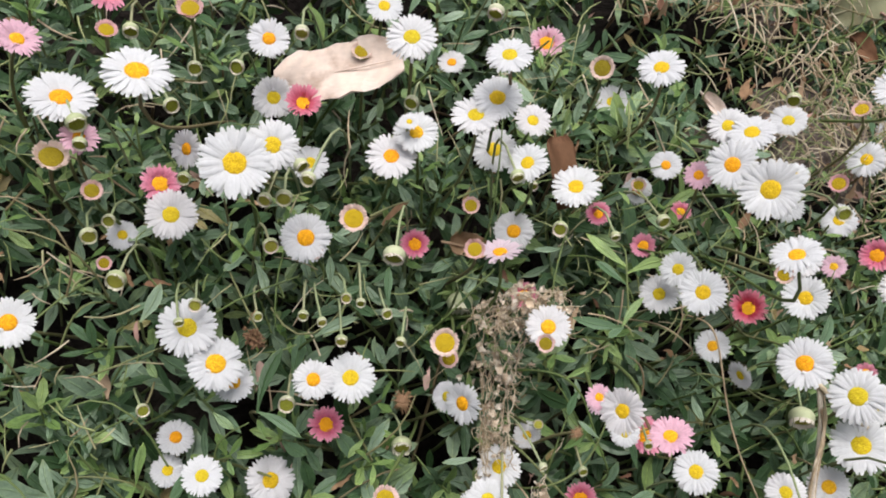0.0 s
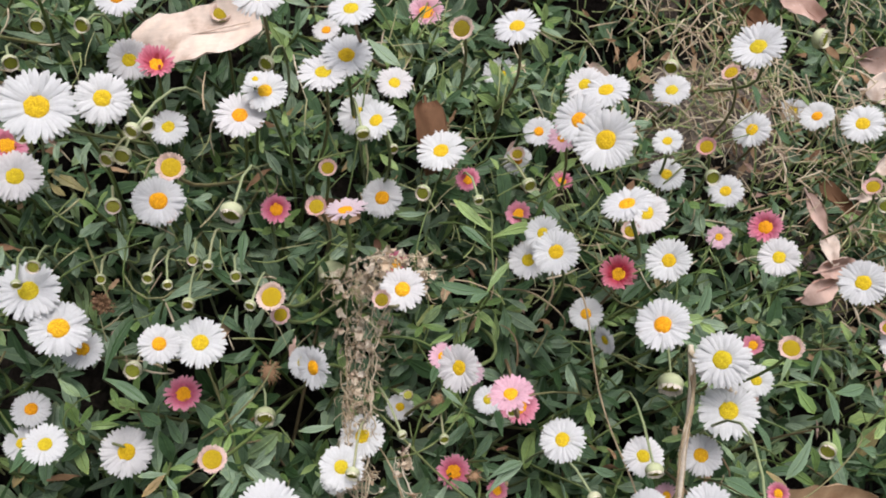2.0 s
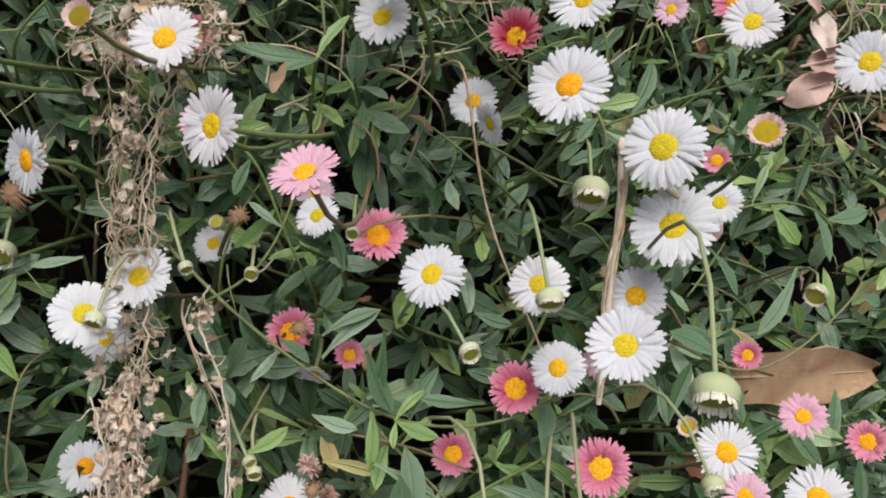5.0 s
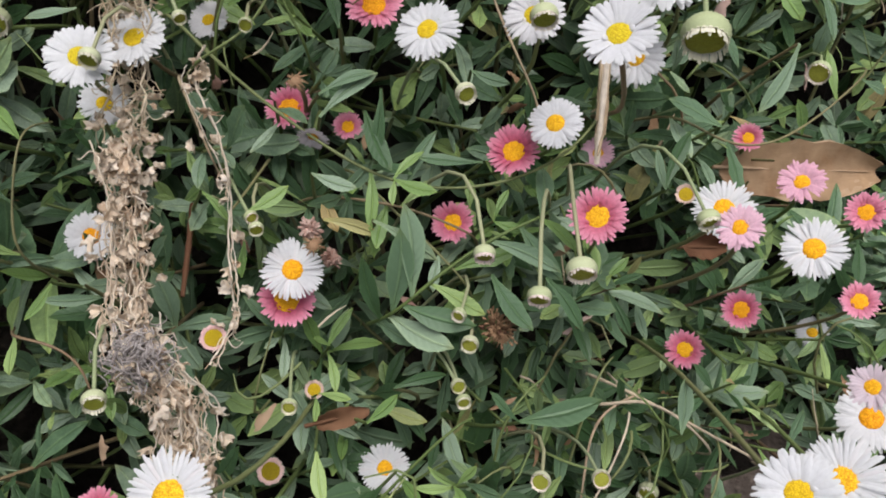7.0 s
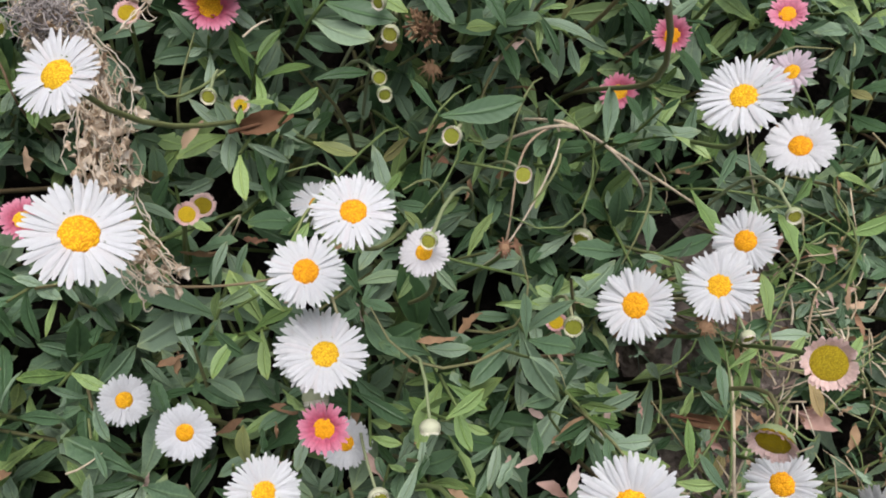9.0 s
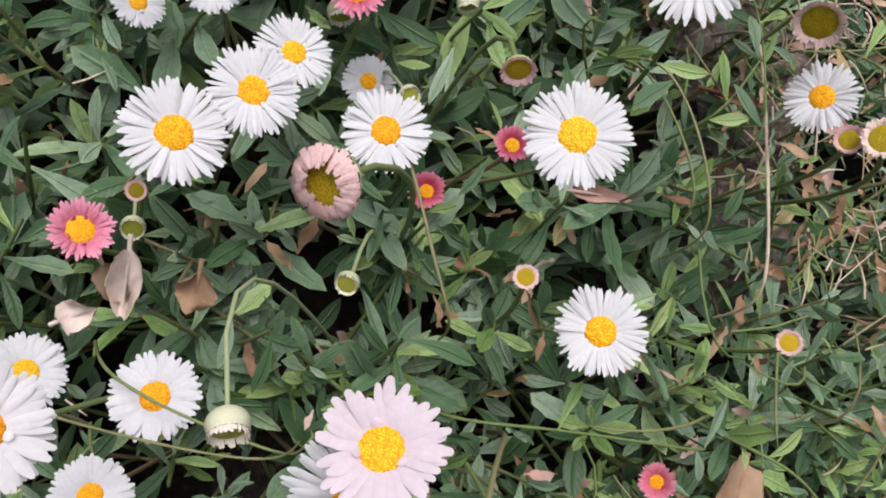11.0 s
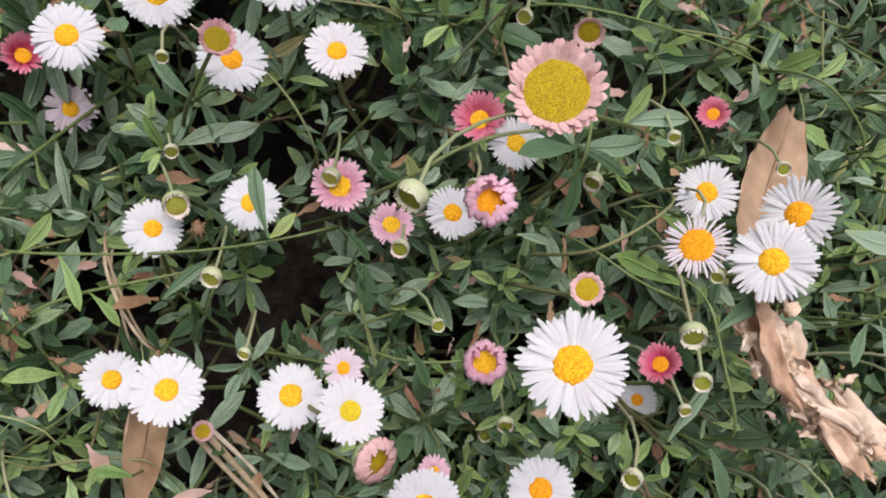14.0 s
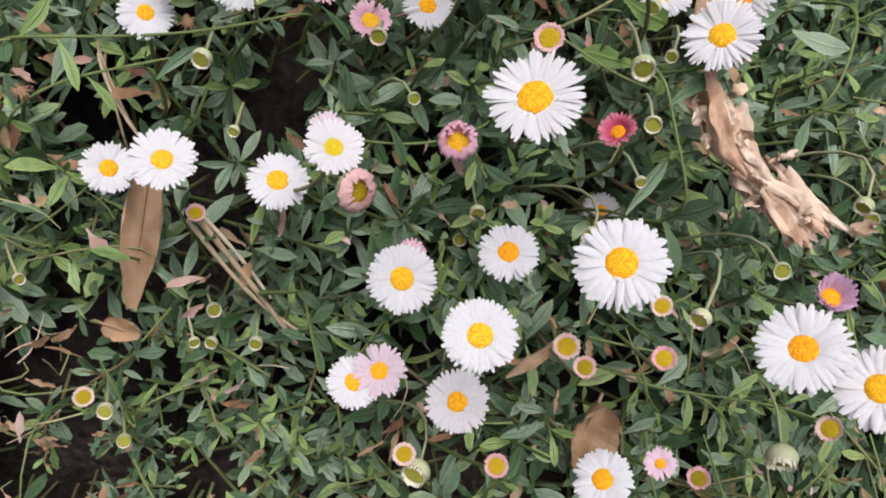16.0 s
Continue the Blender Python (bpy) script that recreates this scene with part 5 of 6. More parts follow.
dried_plant([(-33, 72, -16), (-35, 58, -18), (-39, 40, -20), (-40, 28, -16), (-35, 14, -18), (-38, 0, -20), (-40, -15, -20), (-31, -31, -12)], 7.0, 36, 430,
            "dense dry seed heads hanging in a straw-coloured string", lambda q: 1.0 if q < 0.72 else 0.7)
dried_plant([(-12, 92, -26), (-16, 84, -26), (-13, 63, -23), (-17, 42, -23), (-19, 30, -19), (-24, 22, -14)], 1.4, 3, 34,
            "single thin dead stalk with a few papery bracts", lambda q: 0.8)
dried_plant([(-27, 147, -14), (-16, 149, -11), (-6, 148, -10), (5, 146, -14)], 11.0, 7, 60,
            "small nest of dry brown stalks between the daisies", lambda q: 0.9, True)



def peeled_twig(points, label):
    """A bare twig with strips of its bark fraying off."""
    ob = line_thing("twig", PAPER, 1.0, points, label, "twig")
    r = random.Random(8)
    pts = curve(points, 6)
    for k in range(5):
        ph, lo = r.uniform(0, 6), r.randrange(0, 8)
        b = Build()
        row = []
        for i in range(lo, min(len(pts), lo + 16 + 2 * k)):
            a = ph + 0.16 * i
            loose = 0.9 + 0.8 * r.random() * (i > len(pts) - 7) + 0.25 * r.random()
            row.append(at(*(pts[i] + Vector((math.cos(a), 0.1, math.sin(a))) * loose)))
        b.tube(row, [0.0004 * (1 + 0.4 * math.sin(i * 1.9 + k)) for i in range(len(row))], 5)
        part("bark_strip", b.mesh("bark_strip", [STRAW]), ob)
    return ob


def grey_fluff(p, size, label):
    """A matted tuft of grey plant down."""
    r = np.random.default_rng(3)
    b = Build()
    for _ in range(300):
        c = Vector(p) + Vector(r.normal(0, size * 0.38, 3))
        a, e = Vector(r.normal(0, 1, 3)).normalized() * size * r.uniform(0.08, 0.3), Vector(r.normal(0, 1, 3)).normalized() * size * r.uniform(0.08, 0.3)
        b.tube([at(*(c + a * math.cos(q) + e * math.sin(q))) for q in (0, 0.8, 1.6, 2.4, 3.2, 4.0)], [0.00013] * 6, 4)
    return tagged(new("grey_fluff", b.mesh("grey_fluff", [GREY])), label, "plant fluff", kind="stuff")


def seed_clump(p, size, mat, label):
    """A dry clump of tiny seeds, knobbed all over."""
    r = np.random.default_rng(int(abs(p[0] * 10)))
    b = Build()
    for _ in range(170):
        d = Vector(r.normal(0, 1, 3)).normalized()
        c = Vector(p) + d * size * r.uniform(0.25, 1.05) * 0.6 + Vector((0.25, -0.5, 0)) * size * r.uniform(-0.5, 0.5)
        b.tube([at(*(c - d * 0.5)), at(*c), at(*(c + d * 0.6)), at(*(c + d * 0.9))], [0.0001, 0.00034, 0.0003, 0.0001], 5)
    return tagged(new("seed_clump", b.mesh("seed_clump", [mat])), label, "seed head")


grey_fluff((-40, 28, -6), 7.0, "matted grey tuft of plant down on dry seed heads")
seed_clump((39, 12, -16), 6, BROWN, "granular brown dry seed head hanging in the leaves")
seed_clump((2, 46, -24), 3.5, ROSY, "reddish dry seed cluster in the leaves")
seed_clump((5, 38, -24), 3, ROSY, "reddish dry seed cluster in the leaves")
seed_clump((-99, 157, -13), 5, BROWN, "crumpled brown dry cluster between daisies")


def weed_leaf(a, b, width, label, seed):
    """A broad green leaf with a toothed edge and a pale midrib."""
    a, b = Vector(a), Vector(b)
    length, rnd = (b - a).length, random.Random(seed)
    build = Build()
    rows = []
    for i in range(23):
        q = i / 22
        half = 0.5 * width * (math.sin(math.pi * (0.05 + 0.92 * q**0.8)) ** 0.7) * (1.10 if i % 2 else 0.90)
        row = []
        for c in (-1, -0.5, 0, 0.5, 1):
            z = 0.10 * width * abs(c) + 0.06 * length * q * (1 - q) + 0.03 * width * math.sin(9 * q + 3 * c) + rnd.uniform(-0.1, 0.1)
            row.append((length * (q - 0.5) * 0.001, half * c * 0.001, z * 0.001))
        rows.append(row)
    build.grid(rows)
    ob = new("weed_leaf", build.mesh("weed_leaf", [WEED]))
    ob.matrix_world = frame_on_bank((a + b) / 2, b - a, (0, 0.1, 1))
    rib = Build()
    rib.tube([(length * (q - 0.5) * 0.001, 0, (0.06 * length * q * (1 - q) + 0.1) * 0.001) for q in (0, 0.25, 0.5, 0.75, 0.95)], [0.0005, 0.00045, 0.0004, 0.0003, 0.0002], 5)
    part("midrib", rib.mesh("midrib", [GRASS]), ob)
    for q in (0.2, 0.5, 0.8):
        DRY.append((*(a + (b - a) * q), width * 0.4))
    return tagged(ob, label, "leaf")


WEED = tissue("weed_leaf_green", [(0.0, (0.075, 0.135, 0.055)), (1.0, (0.11, 0.19, 0.075))], 0.6, 0.3, 0.06, 220.0, 0.3, relief=0.4)
weed_leaf((-73, 270, -2), (-55, 279, -5), 13, "broad toothed green weed leaf among daisies", 3)
leaf_heap([(22, -236, 10), (22, -248, 14), (26, -262, 14), (34, -274, 14), (40, -288, 18)], 22, "crumpled heap of folded tan dead leaves")
peeled_twig([(90, 104, -2), (84, 88, 2), (78, 72, -2), (74, 54, -8), (70, 44, -8)], "peeled pale tan twig standing among flowers")
line_thing("twig", STRAW, 1.0, [(88, 102, 0), (90, 92, 6), (100, 80, 10)], "short pale twig crossing a daisy", "twig")
line_thing("twig", RUST, 0.9, [(-24, 60, -40), (-27, 50, -34), (-31, 38, -30)], "short reddish brown twig", "twig")
line_thing("straw", STRAW, 1.0, [(-113, -244, -30), (-106, -262, -36), (-100, -278, -42), (-95, -292, -44)], "bent straw hanging below two daisies", "straw")
line_thing("straw", STRAW, 0.8, [(-115, -246, -32), (-109, -264, -38), (-101, -280, -44), (-92, -290, -44)], "bent straw hanging below two daisies", "straw")
line_thing("straw", STRAW, 0.7, [(-111, -246, -32), (-103, -262, -40), (-99, -276, -44)], "bent straw hanging below two daisies", "straw")
branch(0.59, [(-20, 107, -40), (-18, 103, -22), (-16, 100, -17), (-8, 85, -20), (4, 71, -20), (17, 55, -19), (28, 49, -17), (41, 45, -14), (56, 45, -13), (69, 49, -12), (79, 58, -12), (82, 61, -17), (85, 63, -36)])
branch(0.57, [(-18, 130, -33), (-14, 129, -14), (-10, 128, -9), (1, 125, -9), (6, 117, -10), (7, 108, -12), (8, 97, -14), (11, 89, -15), (12, 85, -20), (13, 81, -40)])
branch(0.50, [(-20, 88, -38), (-16, 88, -19), (-12, 89, -13), (-3, 90, -12), (5, 96, -10), (11, 106, -8), (14, 111, -6), (16, 115, -11), (18, 118, -29)])
branch(0.50, [(14, 61, -46), (16, 58, -26), (17, 54, -21), (24, 42, -20), (32, 30, -19), (35, 23, -19), (37, 19, -24), (39, 16, -43)])
branch(0.50, [(122, 82, -39), (126, 82, -21), (130, 82, -17), (145, 82, -21), (156, 76, -24), (159, 70, -24), (161, 67, -30), (163, 63, -49)])
branch(0.50, [(96, 55, -39), (99, 53, -21), (102, 50, -16), (116, 34, -21), (140, 40, -25), (170, 53, -30), (174, 54, -35), (178, 56, -55)])
branch(0.57, [(83, 122, -25), (84, 118, -6), (85, 114, -2), (87, 107, -2), (86, 103, -3), (86, 99, -8), (86, 95, -27)])
branch(0.50, [(2, 55, -47), (6, 54, -27), (9, 52, -22), (24, 47, -18), (32, 40, -17), (38, 36, -16), (41, 33, -20), (44, 31, -39)])
branch(0.44, [(-60, 49, -48), (-61, 53, -28), (-62, 57, -23), (-62, 62, -22), (-55, 81, -19), (-54, 84, -23), (-52, 88, -42)])
branch(0.50, [(-75, 41, -51), (-71, 39, -32), (-67, 38, -27), (-59, 34, -28), (-56, 28, -29), (-56, 22, -29), (-57, 18, -34), (-58, 14, -54)])
branch(0.50, [(-45, -29, -47), (-41, -30, -28), (-37, -31, -22), (-26, -35, -21), (-13, -37, -18), (0, -37, -16), (4, -37, -21), (8, -37, -39)])
branch(0.50, [(-44, 12, -46), (-43, 8, -27), (-41, 4, -23), (-38, -5, -23), (-37, -18, -23), (-36, -25, -23), (-35, -29, -27), (-35, -33, -46)])
branch(0.50, [(104, -41, -52), (107, -43, -33), (111, -44, -28), (131, -51, -29), (147, -64, -29), (154, -72, -30), (157, -75, -35), (160, -78, -54)])
branch(0.44, [(98, -77, -53), (100, -80, -33), (103, -83, -28), (113, -96, -25), (126, -102, -24), (141, -110, -25), (144, -112, -30), (147, -114, -49)])
branch(0.50, [(58, -89, -41), (59, -93, -20), (59, -96, -14), (61, -109, -8), (60, -122, -4), (58, -131, -2), (57, -135, -6), (56, -139, -24)])
branch(0.50, [(70, -115, -30), (73, -113, -13), (76, -111, -9), (94, -100, -17), (102, -96, -20), (105, -95, -26), (109, -93, -46)])
branch(0.44, [(81, -125, -28), (83, -122, -11), (84, -119, -7), (91, -105, -14), (103, -88, -23), (101, -73, -28), (100, -69, -34), (100, -66, -54)])
branch(0.44, [(109, -92, -44), (112, -89, -26), (114, -86, -22), (130, -68, -26), (134, -65, -26), (138, -63, -32), (141, -61, -51)])
branch(0.44, [(-96, -134, -39), (-93, -136, -18), (-90, -138, -11), (-80, -143, -6), (-64, -151, 2), (-48, -157, 9), (-44, -158, 5), (-41, -160, -12)])
branch(0.57, [(-5, -94, -32), (-5, -98, -12), (-5, -102, -6), (-5, -116, -1), (-7, -129, 2), (-6, -140, 5), (-6, -144, 0), (-5, -148, -18)])
branch(0.50, [(-16, -159, -20), (-12, -160, -1), (-9, -162, 5), (7, -167, 5), (25, -176, 4), (46, -186, 2), (49, -188, -4), (53, -190, -23)])
branch(0.57, [(55, -186, -22), (57, -189, -3), (60, -192, 1), (70, -200, -0), (75, -214, -1), (76, -218, -6), (78, -222, -25)])
branch(0.50, [(-79, -130, -35), (-76, -133, -15), (-73, -136, -9), (-66, -143, -5), (-55, -151, -1), (-45, -158, 3), (-42, -160, -0), (-39, -162, -18)])
branch(0.54, [(-151, -188, -55), (-148, -189, -35), (-144, -190, -29), (-125, -195, -24), (-106, -199, -18), (-90, -201, -12), (-74, -201, -6), (-71, -201, -10), (-67, -202, -27)])
branch(0.57, [(-157, -212, -57), (-153, -210, -37), (-150, -208, -32), (-140, -203, -30), (-128, -203, -27), (-113, -204, -23), (-100, -204, -20), (-97, -204, -23), (-93, -204, -41)])
branch(0.63, [(-58, -196, -15), (-55, -194, 5), (-51, -193, 11), (-43, -189, 14), (-33, -188, 17), (-22, -190, 20), (-13, -192, 21), (-9, -192, 16), (-6, -193, -2)])
branch(0.50, [(-86, -149, -43), (-84, -152, -23), (-81, -155, -17), (-74, -163, -13), (-70, -175, -12), (-69, -182, -11), (-69, -186, -16), (-68, -190, -35)])
branch(0.50, [(-14, -215, -19), (-12, -219, 0), (-10, -222, 6), (-5, -230, 7), (6, -237, 7), (11, -240, 8), (15, -242, 3), (18, -244, -16)])
branch(0.50, [(-70, -233, -37), (-67, -235, -17), (-63, -236, -10), (-50, -242, -6), (-35, -239, -1), (-31, -238, -5), (-27, -238, -23)])
branch(0.50, [(-13, -316, -20), (-9, -318, -0), (-6, -320, 5), (13, -329, 7), (36, -337, 9), (51, -351, 11), (54, -354, 6), (57, -356, -12)])
branch(0.44, [(46, 167, -30), (50, 167, -12), (54, 168, -7), (89, 174, -9), (124, 175, -15), (173, 184, -25), (177, 185, -30), (180, 186, -50)])
branch(0.44, [(87, 110, -33), (91, 110, -15), (95, 111, -11), (137, 117, -21), (162, 118, -28), (166, 118, -33), (170, 119, -53)])
branch(0.44, [(18, 182, -29), (16, 179, -10), (14, 175, -5), (3, 160, -5), (0, 147, -5), (-1, 143, -11), (-2, 139, -30)])
branch(0.44, [(-7, 192, -29), (-3, 192, -10), (1, 192, -6), (23, 191, -7), (45, 189, -8), (64, 191, -9), (68, 192, -14), (72, 192, -33)])
branch(0.44, [(97, 161, -34), (101, 163, -16), (104, 165, -11), (149, 191, -19), (194, 200, -26), (198, 200, -31), (202, 201, -51)])
branch(0.44, [(2, 241, -27), (1, 237, -7), (1, 233, -2), (-3, 214, 0), (-12, 190, 1), (-17, 176, 1), (-19, 173, -4), (-21, 169, -23)])
dry_strand(0.55, [(57, 136, -25), (57, 132, -6), (56, 128, -2), (55, 113, -3), (53, 101, -4), (54, 89, -5), (55, 78, -5), (58, 66, -5), (59, 59, -6), (60, 55, -11), (61, 51, -30)])
dry_strand(0.50, [(37, 139, -34), (39, 136, -15), (42, 133, -10), (47, 127, -10), (50, 123, -10), (53, 120, -16), (56, 118, -35)])
dry_strand(0.50, [(-19, 92, -39), (-19, 88, -21), (-18, 84, -17), (-17, 75, -19), (-16, 67, -20), (-15, 63, -26), (-15, 59, -46)])
dry_strand(0.80, [(-127, -192, -64), (-127, -196, -44), (-126, -200, -39), (-126, -209, -38), (-122, -221, -36), (-120, -225, -41), (-119, -228, -59)])
dry_strand(0.70, [(-125, -192, -69), (-126, -196, -50), (-126, -200, -44), (-126, -209, -44), (-126, -219, -43), (-127, -223, -48), (-127, -227, -67)])
dry_strand(0.70, [(-127, -188, -70), (-127, -192, -50), (-126, -196, -45), (-125, -212, -43), (-122, -221, -42), (-121, -225, -47), (-120, -229, -66)])
dry_strand(0.60, [(82, -18, -54), (79, -18, -34), (75, -17, -29), (66, -17, -28), (59, -20, -28), (55, -32, -29), (51, -43, -30), (50, -47, -35), (49, -51, -55)])
dry_strand(0.70, [(69, -12, -49), (72, -15, -31), (75, -18, -27), (79, -22, -29), (87, -28, -30), (98, -39, -33), (112, -51, -34), (115, -54, -40), (118, -56, -59)])
dry_strand(0.70, [(59, -17, -49), (63, -17, -31), (67, -17, -26), (76, -17, -27), (86, -27, -30), (94, -40, -33), (96, -43, -39), (98, -46, -58)])
dry_strand(0.50, [(76, -14, -51), (74, -17, -32), (71, -21, -27), (65, -30, -28), (56, -39, -28), (49, -45, -28), (46, -48, -33), (43, -51, -52)])
dry_strand(0.50, [(-27, -28, -64), (-23, -26, -44), (-20, -23, -39), (-11, -17, -38), (-15, -22, -38), (-18, -25, -44), (-21, -28, -63)])
dry_strand(0.60, [(141, 202, -48), (143, 199, -30), (145, 196, -26), (158, 179, -29), (175, 173, -33), (178, 171, -39), (182, 170, -59)])
dry_strand(0.60, [(127, 188, -47), (131, 189, -28), (135, 189, -24), (150, 191, -27), (174, 180, -32), (177, 178, -38), (181, 177, -58)])
dry_strand(0.90, [(218, 116, -83), (220, 113, -64), (223, 110, -59), (240, 92, -60), (261, 71, -61), (264, 68, -66), (266, 65, -85)])
branch(0.47, [(58, -91, -32), (58, -94, -12), (59, -98, -5), (60, -105, -2), (60, -116, 3), (55, -136, 8), (54, -139, 4), (53, -143, -15)])
dry_strand(0.80, [(108, -87, -55), (106, -90, -34), (104, -93, -27), (93, -111, -18), (83, -132, -10), (76, -157, -8), (75, -161, -13), (74, -165, -32)])
leafy(0.60, [(-9, -172, -1), (-10, -175, 18), (-11, -179, 23), (-14, -188, 23), (-17, -198, 23), (-19, -202, 18), (-20, -206, -1)])
leafy(0.60, [(9, -277, -4), (8, -273, 15), (8, -269, 20), (7, -257, 21), (6, -247, 21), (7, -237, 21), (7, -233, 17), (7, -229, -2)])
leafy(0.70, [(82, -226, -15), (80, -229, 5), (77, -232, 10), (66, -247, 14), (58, -254, 15), (55, -257, 11), (52, -260, -8)])
leafy(0.60, [(-22, -220, -11), (-18, -220, 8), (-15, -219, 14), (-5, -217, 15), (6, -213, 15), (10, -212, 10), (14, -210, -9)])
leafy(0.60, [(11, 19, -42), (14, 21, -22), (17, 22, -16), (30, 30, -12), (43, 34, -9), (54, 35, -8), (58, 36, -12), (62, 36, -31)])
leafy(0.50, [(-43, 146, -25), (-40, 149, -6), (-37, 151, -1), (-27, 158, 0), (-20, 162, 0), (-16, 164, -5), (-13, 166, -23)])
leafy(0.50, [(25, 132, -26), (26, 136, -7), (26, 140, -2), (27, 153, -1), (30, 161, -1), (32, 165, -6), (33, 169, -25)])


def sprig(base, tips, young=False):
    """A shoot that ends in a few single leaves, from its node to the given leaf tips."""
    r = random.Random(int(base[0] * 13 + base[1] * 7))
    foot = at(base[0] + r.uniform(-12, 12), base[1] - r.uniform(4, 18), base[2] - 62)
    node = at(*base)
    shoot = new("leafy_shoot")
    shoot.matrix_world = Matrix.Translation(foot)
    tagged(shoot, "young yellow-green shoot of a daisy plant" if young else "leafy shoot of a daisy plant with long leaves", "shoot", "leafy shoots of the bank")
    b = Build()
    bow = Vector((r.uniform(-0.004, 0.004), r.uniform(-0.003, 0.003), 0))
    b.tube([(node - foot) * q + bow * math.sin(math.pi * q) for q in (0, 0.25, 0.5, 0.75, 1.0)], [0.0007, 0.0007, 0.0006, 0.0005, 0.0004], 5)
    part("stem", b.mesh("stem", [STEM]), shoot)
    for k, tip in enumerate(tips):
        d = Vector(tip) - Vector(base)
        leaf = part("leaf", LEAF_MESHES[int(young)][(r.randrange(10) if d.length < 10 else (1, 4, 8, 0)[r.randrange(4)])], shoot)
        leaf.matrix_world = frame_on_bank(base, d, (r.uniform(-0.35, 0.35), r.uniform(-0.2, 0.5), 1)) @ Matrix.Scale(0.00094 * d.length, 4)
    mid = [(Vector(base) + Vector(t)) / 2 for t in tips]
    DRY.extend((m.x, m.y, m.z + 2, 3.0) for m in mid)


sprig((-16, -195, 15), [(-21, -212, 15), (-6, -204, 20), (1, -197, 17), (-33, -194, 21), (-26, -185, 18), (-24, -176, 16), (-7, -179, 19)])
sprig((-1, -193, 9), [(20, -195, 9), (6, -184, 14)])
sprig((7, -244, 19), [(27, -238, 19)])
sprig((-5, -270, 9), [(14, -258, 9)])
sprig((12, -251, 5), [(32, -258, 5)])
sprig((58, -233, 4), [(77, -242, 4)])
sprig((-85, -199, 5), [(-84, -182, 5), (-79, -195, 10)])
sprig((-69, -201, -4), [(-63, -211, -4)])
sprig((-112, -209, -19), [(-99, -202, -19)])
sprig((-5, -178, 6), [(-20, -174, 6)])
sprig((-60, -232, -3), [(-57, -245, -3)])
sprig((-30, -212, 4), [(-21, -217, 4)])
sprig((-50, -196, 1), [(-43, -193, 1)])
sprig((57, -257, 8), [(50, -268, 8), (62, -263, 13)])
sprig((4, -274, 11), [(7, -292, 11)])
sprig((10, 70, -15), [(27, 79, -15)])
sprig((20, 69, -13), [(23, 53, -13)])
sprig((16, 44, -15), [(29, 30, -15)])
sprig((37, -10, -11), [(59, -10, -11), (32, 0, -6)])
sprig((108, 46, -14), [(94, 56, -14)])
sprig((-35, 104, -13), [(-47, 105, -13)])
sprig((-11, 53, -18), [(0, 57, -18)], True)
sprig((-56, 48, -21), [(-64, 41, -21)], True)
sprig((39, 25, -11), [(46, 9, -11)])
sprig((51, 21, -9), [(57, 6, -6)])
sprig((23, 52, -14), [(32, 58, -14), (32, 46, -9), (21, 46, -12)], True)
sprig((43, 37, -11), [(49, 44, -11), (41, 43, -6), (50, 33, -9)], True)
sprig((3, -1, -16), [(12, 4, -16)], True)
sprig((11, 5, -15), [(25, 5, -15)])
sprig((5, 58, -16), [(15, 52, -16)])
sprig((5, 47, -17), [(18, 40, -17)])
sprig((76, -25, -12), [(80, -11, -12)])
sprig((88, 34, -12), [(100, 48, -12), (86, 44, -7)])
sprig((19, 88, -11), [(18, 99, -11)])
sprig((-20, 60, -19), [(-15, 52, -19)], True)
sprig((46, 72, -9), [(55, 67, -9)])
sprig((143, 80, -20), [(132, 82, -20)], True)
sprig((11, -85, -8), [(2, -96, -8)])
sprig((12, -110, -3), [(3, -117, -3)])
sprig((20, -78, -9), [(31, -73, -9)], True)
sprig((-20, -107, -3), [(-12, -115, -3)])
sprig((-41, -134, 1), [(-48, -146, 1)])
sprig((-48, -129, -2), [(-53, -140, -2)])
sprig((-17, -142, 5), [(-2, -152, 5)])
sprig((71, -130, -2), [(64, -137, -2)])
sprig((43, -70, -10), [(51, -77, -10)])
sprig((-132, 168, -9), [(-124, 180, -9)])
sprig((-102, 133, -14), [(-91, 154, -14), (-89, 123, -9)])
sprig((-55, 157, -5), [(-51, 172, -5)])
sprig((-80, 153, -8), [(-64, 157, -8)])
sprig((-134, 111, -22), [(-127, 120, -22)])
sprig((23, 136, -4), [(5, 143, -4), (15, 133, 1), (33, 145, -2)])
sprig((25, 73, -12), [(18, 57, -12)])
sprig((11, 75, -14), [(26, 79, -14)])
sprig((-31, 159, -4), [(-28, 150, -4)])
sprig((44, 51, -11), [(29, 57, -11)])
sprig((112, 74, -14), [(119, 59, -14)])
sprig((140, 63, -20), [(124, 47, -20)])


